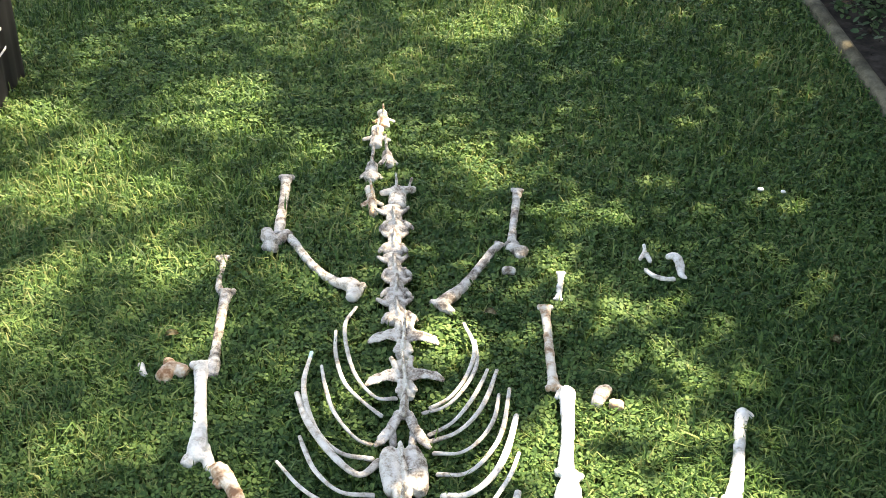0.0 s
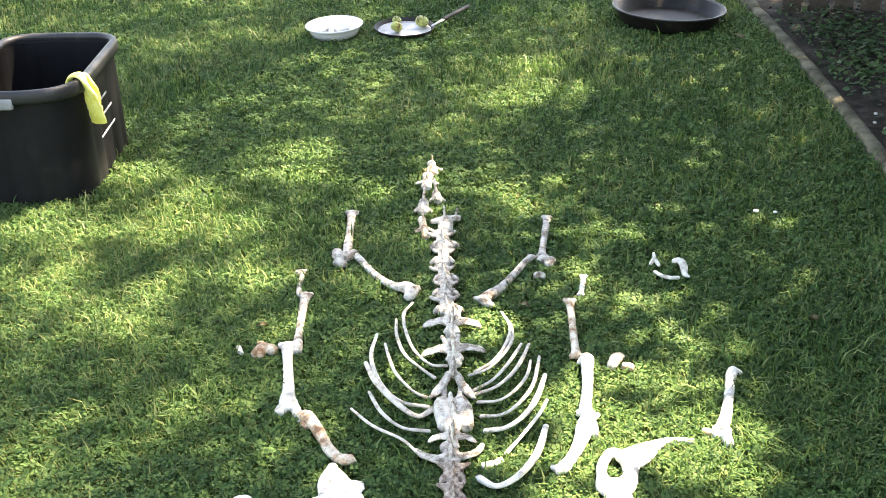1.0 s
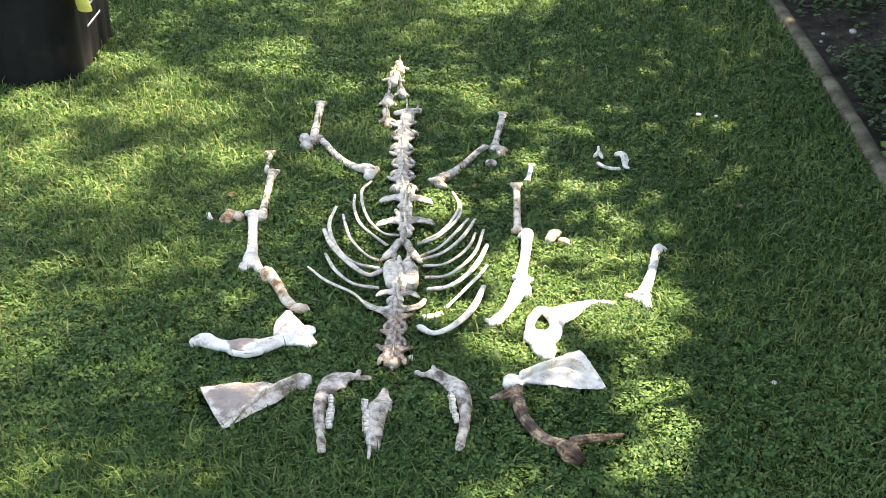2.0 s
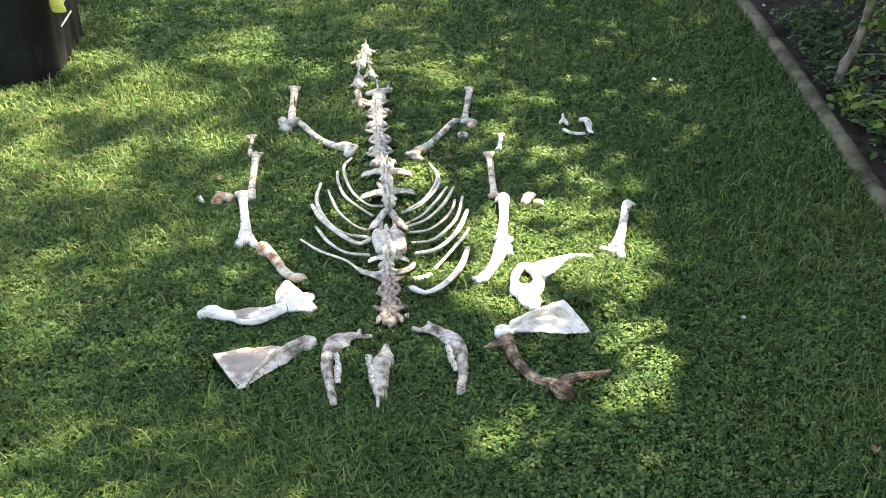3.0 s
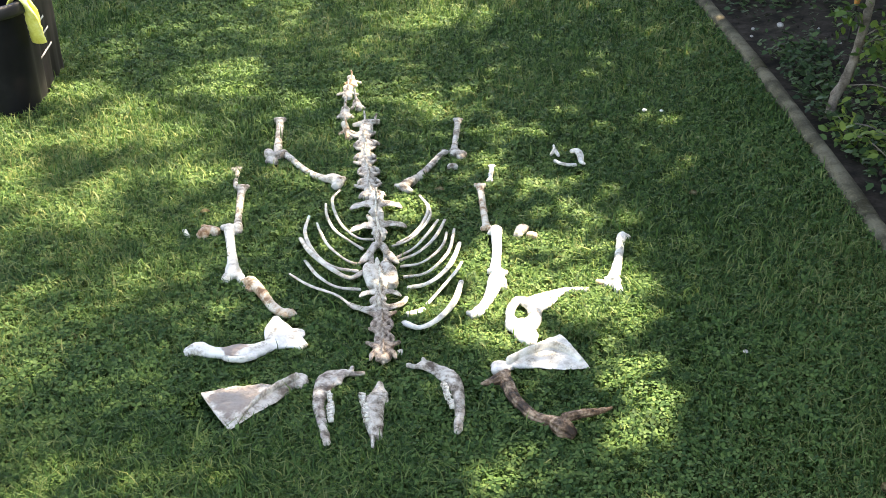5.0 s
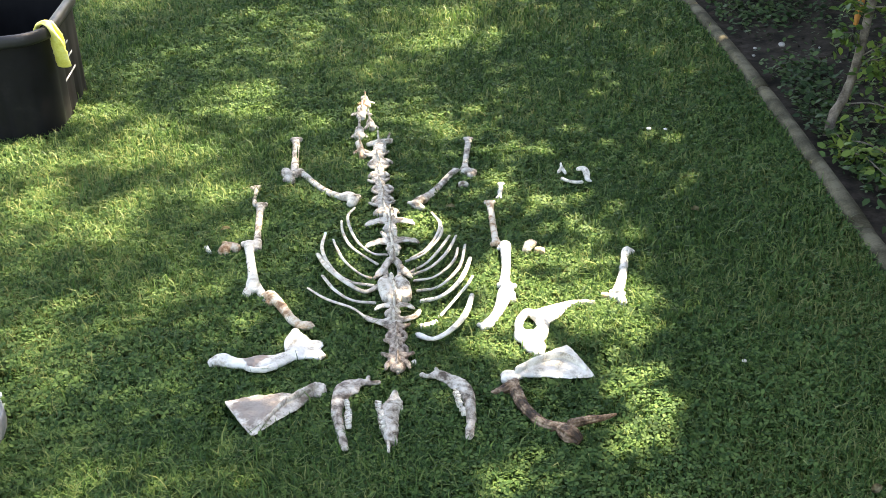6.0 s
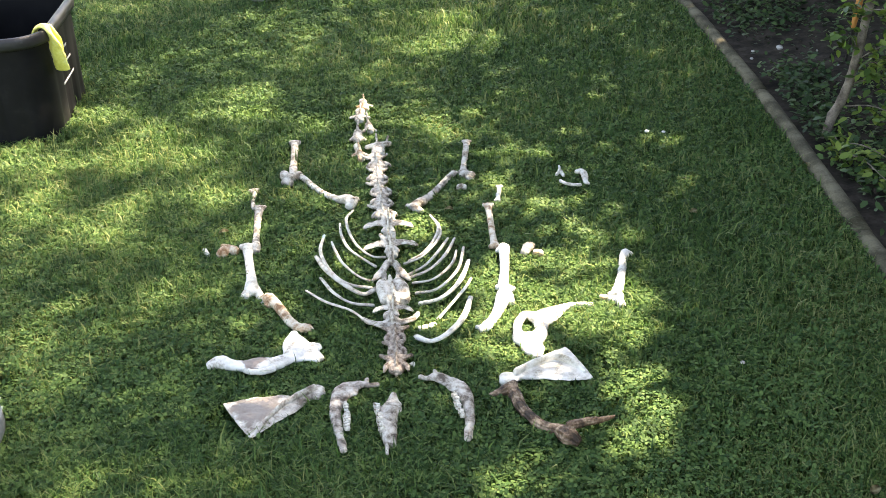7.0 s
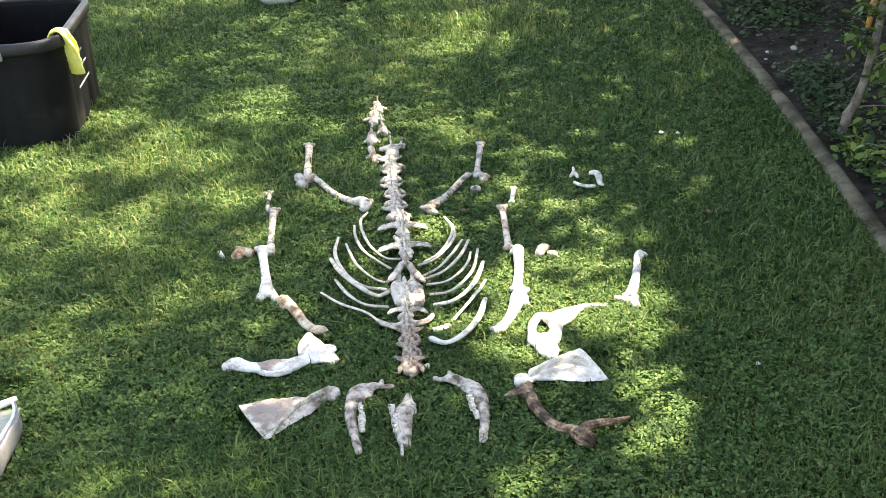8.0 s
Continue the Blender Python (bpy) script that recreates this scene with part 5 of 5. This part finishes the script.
# ---- backbone ----
SPINE = [(-0.57, 3.67, 0.026, 0.042), (-0.553, 3.562, 0.032, 0.051), (-0.492, 3.464, 0.02, 0.047), (-0.508, 3.392, 0.023, 0.062), (-0.453, 3.227, 0.022, 0.06), (-0.399, 3.267, 0.034, 0.047), (-0.371, 3.15, 0.033, 0.056), (-0.338, 3.052, 0.027, 0.052), (-0.305, 2.951, 0.027, 0.047), (-0.275, 2.874, 0.027, 0.042), (-0.248, 2.792, 0.031, 0.047), (-0.203, 2.7, 0.06, 0.054), (-0.164, 2.576, 0.065, 0.05), (-0.122, 2.441, 0.034, 0.066), (-0.085, 2.325, 0.043, 0.055), (-0.058, 2.231, 0.042, 0.036), (-0.045, 2.177, 0.063, 0.03), (-0.021, 2.117, 0.027, 0.033), (-0.002, 2.054, 0.023, 0.033), (0.017, 1.991, 0.032, 0.033)]


def vertebra(kind, x, y, w, l, turn, m):
    """One vertebra, its length along the backbone."""
    k = 1 + 0.06 * m
    if kind == "tail":
        ls = [[(0, -l, 0.014, w * 0.5, 0.010), (0, 0, 0.016, w * 0.42, 0.012), (0, l, 0.014, w * 0.5, 0.010)], [(-w, -l * 0.3, 0.012, 0.006, 0.004), (0, -l * 0.1, 0.016, 0.008, 0.006), (w, -l * 0.3, 0.012, 0.006, 0.004)], [(0, -l * 0.3, 0.02, 0.003, 0.006), (0.002, l * 0.9, 0.040, 0.0025, 0.006)]]
    elif kind == "spike":
        ls = [[(0, -l, 0.016, w * 0.7, 0.012), (0, 0, 0.018, w * 0.6, 0.013)], [(-w, -l * 0.8, 0.010, 0.006, 0.004), (0, -l * 0.5, 0.018, 0.008, 0.008), (w, -l * 0.8, 0.010, 0.006, 0.004)], [(0, -l * 0.4, 0.022, 0.006, 0.008), (0, l * 0.3, 0.036, 0.004, 0.006), (0.001, l * 1.2, 0.046, 0.003, 0.004)]]
    elif kind == "pronged":
        ls = [[(0, -l, 0.018, w * 0.6, 0.014), (0, l * 0.4, 0.020, w * 0.55, 0.014)], [(-w, 0, 0.024, 0.008, 0.007), (0, l * 0.2, 0.028, 0.010, 0.009), (w, l * 0.2, 0.030, 0.009, 0.008)], [(-0.002, l * 0.2, 0.03, 0.004, 0.005), (-0.006, l * 1.1, 0.05, 0.003, 0.003)], [(w * 0.7, l * 0.2, 0.03, 0.004, 0.004), (w * 0.9, l * 0.9, 0.045, 0.003, 0.003)]]
    elif kind == "lumbar":
        ls = [[(0, -l * 0.95, 0.023, w * 0.82, 0.010), (0, -l * 0.5, 0.023, w * 0.60, 0.012), (0, 0, 0.023, w * 0.48, 0.012), (0, l * 0.5, 0.022, w * 0.56, 0.011), (0, l * 0.92, 0.021, w * 0.70, 0.010)], [(0, -l * 0.8, 0.034, 0.0034, 0.008), (0, l * 0.4, 0.041, 0.0026, 0.007)]]
        for s in (-1, 1):
            ls += [[(s * w * 0.55, -l * 0.55, 0.029, 0.006, 0.006), (s * w * 0.85, -l * 0.95, 0.031, 0.005, 0.005), (s * w * 0.96, -l * 1.08, 0.028, 0.003, 0.004)], [(s * w * 0.45, l * 0.3, 0.026, 0.006, 0.005), (s * w * 0.80, l * 0.60, 0.026, 0.005, 0.004), (s * w * (0.92 + 0.1 * m), l * 0.85, 0.024, 0.003, 0.004)]]
    elif kind == "wing":
        ls = [[(0, -l, 0.018, w * 0.24, 0.012), (0, 0, 0.020, w * 0.19, 0.012), (0, l * 0.9, 0.018, w * 0.27, 0.012)], [(0, -l * 0.9, 0.032, 0.0032, 0.009), (0, l * 0.1, 0.046, 0.003, 0.009), (0.001, l * 1.0, 0.050, 0.0024, 0.005)]]
        for s in (-1, 1):
            ls += [[(s * w * 0.06, l * 0.05, 0.026, l * 0.62, 0.007), (s * w * 0.28, l * 0.02, 0.029, l * 0.40, 0.0040), (s * w * 0.58, -l * 0.08, 0.031, l * 0.25, 0.0030), (s * w * 0.84, -l * 0.22, 0.030, l * 0.24, 0.0028), (s * w * 1.06, -l * 0.42, 0.026, l * 0.08, 0.0024)]]
            ls += [[(s * w * 0.14, l * 0.25, 0.030, 0.0065, 0.007), (s * w * 0.28, l * 0.90, 0.035, 0.005, 0.005)], [(s * w * 0.12, -l * 0.45, 0.030, 0.005, 0.006), (s * w * 0.22, -l * 1.0, 0.029, 0.0065, 0.004)]]
    elif kind == "arrow":
        ls = [[(0, l * 1.05, 0.036, 0.006, 0.009), (0, l * 0.5, 0.036, w * 0.22, 0.008), (0, l * 0.14, 0.035, w * 0.36, 0.006)], [(0, l * 1.1, 0.044, 0.0032, 0.008), (0, l * 0.05, 0.046, 0.003, 0.007)]]
        for s in (-1, 1):
            ls += [[(s * w * 0.22, l * 0.25, 0.034, 0.008, 0.008), (s * w * 0.56, -l * 0.32, 0.030, 0.0085, 0.007), (s * w * 0.92, -l * 0.66, 0.024, 0.009, 0.005), (s * w * 1.18, -l * 0.86, 0.020, 0.0035, 0.004)], [(s * w * 0.50, -l * 0.30, 0.022, 0.007, 0.008), (s * w * 0.42, -l * 0.72, 0.016, 0.006, 0.007)]]
    elif kind == "block":
        ls = [[(-w * 0.5, -l * 0.85, 0.022, w * 0.42, 0.015), (-w * 0.5, 0, 0.025, w * 0.50, 0.013), (-w * 0.48, l * 0.8, 0.022, w * 0.40, 0.014)], [(w * 0.5, -l * 0.9, 0.022, w * 0.40, 0.015), (w * 0.52, l * 0.1, 0.025, w * 0.50, 0.013), (w * 0.48, l * 0.8, 0.022, w * 0.38, 0.014)], [(0, -l, 0.028, 0.006, 0.012), (0, l, 0.032, 0.005, 0.012)]]
    elif kind == "horned":
        ls = [[(0, -l, 0.018, w * 0.25, 0.013), (0, l, 0.020, w * 0.28, 0.014)], [(-w, l * 0.9, 0.022, 0.005, 0.004), (-w * 0.78, l * 0.15, 0.022, 0.009, 0.004), (-w * 0.36, -l * 0.25, 0.022, 0.010, 0.005), (0, 0, 0.024, 0.011, 0.008)], [(w, l * 0.9, 0.022, 0.005, 0.004), (w * 0.78, l * 0.15, 0.022, 0.009, 0.004), (w * 0.36, -l * 0.25, 0.022, 0.010, 0.005), (0, 0, 0.024, 0.011, 0.008)], [(0, -l * 0.6, 0.036, 0.005, 0.010), (0, l, 0.042, 0.004, 0.008)]]
    else:
        ls = [[(0, -l * 0.95, 0.022, w * 0.52, 0.010), (0, 0, 0.024, w * 0.50, 0.010), (0, l * 0.9, 0.022, w * 0.56, 0.010)], [(0, -l * 0.8, 0.033, 0.0030, 0.006), (0, l * 0.5, 0.038, 0.0024, 0.006)], [(0, -l * 1.2, 0.016, 0.004, 0.006), (0, -l * 0.3, 0.018, 0.008, 0.008)]]
        for s in (-1, 1):
            ls += [[(s * w * 0.30, -l * 0.2, 0.028, 0.007, 0.006), (s * w * 0.62, -l * 0.70, 0.030, 0.006, 0.005), (s * w * 0.74, -l * 1.12, 0.026, 0.0035, 0.004)], [(s * w * 0.30, l * 0.1, 0.027, 0.007, 0.006), (s * w * 0.60, l * 0.55, 0.028, 0.007, 0.005), (s * w * 1.0, l * 0.95, 0.024, 0.003, 0.004)], [(s * w * 0.50, -l * 0.5, 0.024, 0.005, 0.004), (s * w * 0.46, l * 0.4, 0.024, 0.005, 0.004)]]
    full = {"arrow": 1.2, "neck": 1.15, "lumbar": 1.2, "block": 1.0}.get(kind, 1.1)
    ls = [[(q[0] * full, q[1], q[2], q[3] * full, q[4] * 1.05) for q in s] for s in ls]
    look_of = {"tail": "small grey-white tail bone lying on grass", "spike": "small tail bone with an upright spike", "pronged": "small cream backbone piece with upright prongs", "lumbar": "knobbly pale backbone joint with short side spurs", "wing": "pale backbone joint with wide swept side wings", "arrow": "pale arrow-shaped backbone piece with a dark opening", "block": "blocky two-lobed pale backbone plate", "horned": "backbone joint with broad forward-curving side horns", "neck": "dull brownish grey neck bone with four blunt corners"}
    shade = {"neck": "neck", "tail": "brown" if m > 0 else "grey", "pronged": "cream", "block": "cream", "arrow": "grey", "wing": "cream"}.get(kind, "grey")
    bone("vertebra", look_of[kind], "vertebra", shade, ls, "bones of the backbone", at=pose(x, y, 0.010, 0, 0, turn + 4 * m), rough=0.0038)


KINDS = ["tail", "tail", "spike", "spike", "tail", "pronged", "lumbar", "lumbar", "lumbar", "lumbar", "lumbar", "wing", "wing", "arrow", "block", "wing", "horned", "neck", "neck", "neck"]
for k, (kind, (x, y, w, l)) in enumerate(zip(KINDS, SPINE)):
    vertebra(kind, x, y, w, l, math.degrees(math.atan2(0.36, 1.0)), (-1) ** k)

# ---- grass ----
# how far the grass is pressed down under each thing, on a 6 mm grid
CELL, X0, Y0 = 0.006, -2.2, 1.2
PRESSED = np.ones((560, 800))
gx, gy = np.meshgrid(X0 + CELL * np.arange(560), Y0 + CELL * np.arange(800), indexing="ij")
FOOT += [(-1.48, 5.066, 0.13), (-1.2, 5.2, 0.135), (-0.098, 5.675, 0.25)]
for fx, fy, fr in FOOT:
    i0, j0, k = int((fx - X0) / CELL), int((fy - Y0) / CELL), int(fr / CELL) + 2
    s = (slice(max(0, i0 - k), i0 + k + 1), slice(max(0, j0 - k), j0 + k + 1))
    PRESSED[s] = np.where((gx[s] - fx) ** 2 + (gy[s] - fy) ** 2 < fr * fr, 0.25, PRESSED[s])
for cx, cy, hx, hy, turn in ((-1.782, 3.375, 0.19, 0.265, 18.2), (-0.93, 1.36, 0.25, 0.36, 22)):
    u = (gx - cx) * math.cos(radians(turn)) + (gy - cy) * math.sin(radians(turn))
    w = -(gx - cx) * math.sin(radians(turn)) + (gy - cy) * math.cos(radians(turn))
    PRESSED = np.where((abs(u) < hx) & (abs(w) < hy), 0.05, PRESSED)


def pressed(p):
    a = ((p[:, 0] - X0) / CELL).round().astype(int)
    c = ((p[:, 1] - Y0) / CELL).round().astype(int)
    ok = (a >= 0) & (a < 560) & (c >= 0) & (c < 800)
    out = np.ones(len(p))
    out[ok] = PRESSED[a[ok], c[ok]]
    return out


def lawn_points(count, power=1.0):
    """Points on the lawn, denser towards the near side."""
    out = np.zeros((0, 2))
    while len(out) < count:
        y = 0.95 + 6.4 * rng.random(count * 2) ** 1.15
        lo, hi = -0.95 - 0.78 * np.maximum(y - 1.2, 0), np.array([1.9])
        x = lo + (hi - lo) * rng.random(count * 2)
        pts = sorted(KERB, key=lambda p: p[1])
        edge = np.interp(y, [p[1] for p in pts], [p[0] for p in pts]) - 0.02
        keep = (x < edge) & (rng.random(count * 2) < np.minimum(1, (2.6 / np.maximum(y, 2.0)) ** power)) & (y < 6.9 + 0.25 * x)
        out = np.vstack([out, np.stack([x, y], 1)[keep]])
    return out[:count]


def make_grass(count):
    p = lawn_points(count)
    tall = wave(p, 0.9, 3)
    h = (0.018 + 0.024 * rng.random(count) ** 1.5) * (0.75 + 0.5 * np.clip(tall, 0, 1))
    long = rng.random(count) < 0.012
    h[long] *= 1.9
    h *= pressed(p)
    far = np.clip((p[:, 1] - 2.0) / 4.0, 0, 1)
    w = (0.0011 + 0.0011 * rng.random(count)) * (1 + 0.9 * far)
    an, lean = rng.random(count) * 6.283, 0.15 + 0.95 * rng.random(count)
    dx, dy = np.cos(an), np.sin(an)
    tw = an + 1.57 + rng.normal(0, 0.5, count)
    sx, sy = np.cos(tw) * w, np.sin(tw) * w
    z0 = np.full(count, -0.006)
    v = np.zeros((count, 5, 3))
    v[:, 0] = np.stack([p[:, 0] - sx, p[:, 1] - sy, z0], 1)
    v[:, 1] = np.stack([p[:, 0] + sx, p[:, 1] + sy, z0], 1)
    mx, my = p[:, 0] + dx * h * lean * 0.35, p[:, 1] + dy * h * lean * 0.35
    v[:, 2] = np.stack([mx - sx * 0.85, my - sy * 0.85, h * 0.6], 1)
    v[:, 3] = np.stack([mx + sx * 0.85, my + sy * 0.85, h * 0.6], 1)
    v[:, 4] = np.stack([p[:, 0] + dx * h * lean * 1.1, p[:, 1] + dy * h * lean * 1.1, h * (1 - 0.25 * lean)], 1)
    base = np.arange(count)[:, None, None] * 5
    f = np.array([[0, 1, 3], [0, 3, 2], [2, 3, 4]])[None] + base
    return v.reshape(-1, 3), f.reshape(-1, 3)


v, f = make_grass(390000)
tagged(sheet_mesh("grass", v, f, GRASS), "short mown lawn grass in sun and shade", "grass", kind="stuff")


def make_clover(count):
    """Three-leaved clover in drifts."""
    p = lawn_points(count * 3)
    p = p[wave(p, 0.7, 11) + 0.35 * wave(p, 2.4, 12) > 0.10 + 0.55 * rng.random(len(p))][:count]
    n = len(p)
    size = (0.0046 + 0.0042 * rng.random(n)) * (1 + 0.35 * np.clip((p[:, 1] - 2) / 4, 0, 1))
    z = (0.010 + 0.015 * rng.random(n)) * pressed(p)
    turn, tilt = rng.random(n) * 6.283, rng.normal(0, 0.35, (n, 2))
    verts = []
    shape = np.array([(0.05, 0), (0.75, 0.52), (1.28, 0.30), (1.28, -0.30), (0.75, -0.52)])
    for k in range(3):
        a = turn + k * 2.094 + rng.normal(0, 0.12, n)
        ca, sa = np.cos(a)[:, None], np.sin(a)[:, None]
        lx, ly = shape[:, 0] * size[:, None], shape[:, 1] * size[:, None]
        x, y = lx * ca - ly * sa, lx * sa + ly * ca
        zz = z[:, None] + x * tilt[:, :1] + y * tilt[:, 1:] + 0.25 * np.abs(ly)
        verts.append(np.stack([p[:, :1] + x, p[:, 1:] + y, zz], 2))
    v = np.stack(verts, 1).reshape(-1, 3)
    f = np.arange(len(v)).reshape(-1, 5)
    return v, f


v, f = make_clover(120000)
tagged(sheet_mesh("clover", v, f, CLOVER), "dark green clover leaves in the lawn", "clover", kind="stuff")
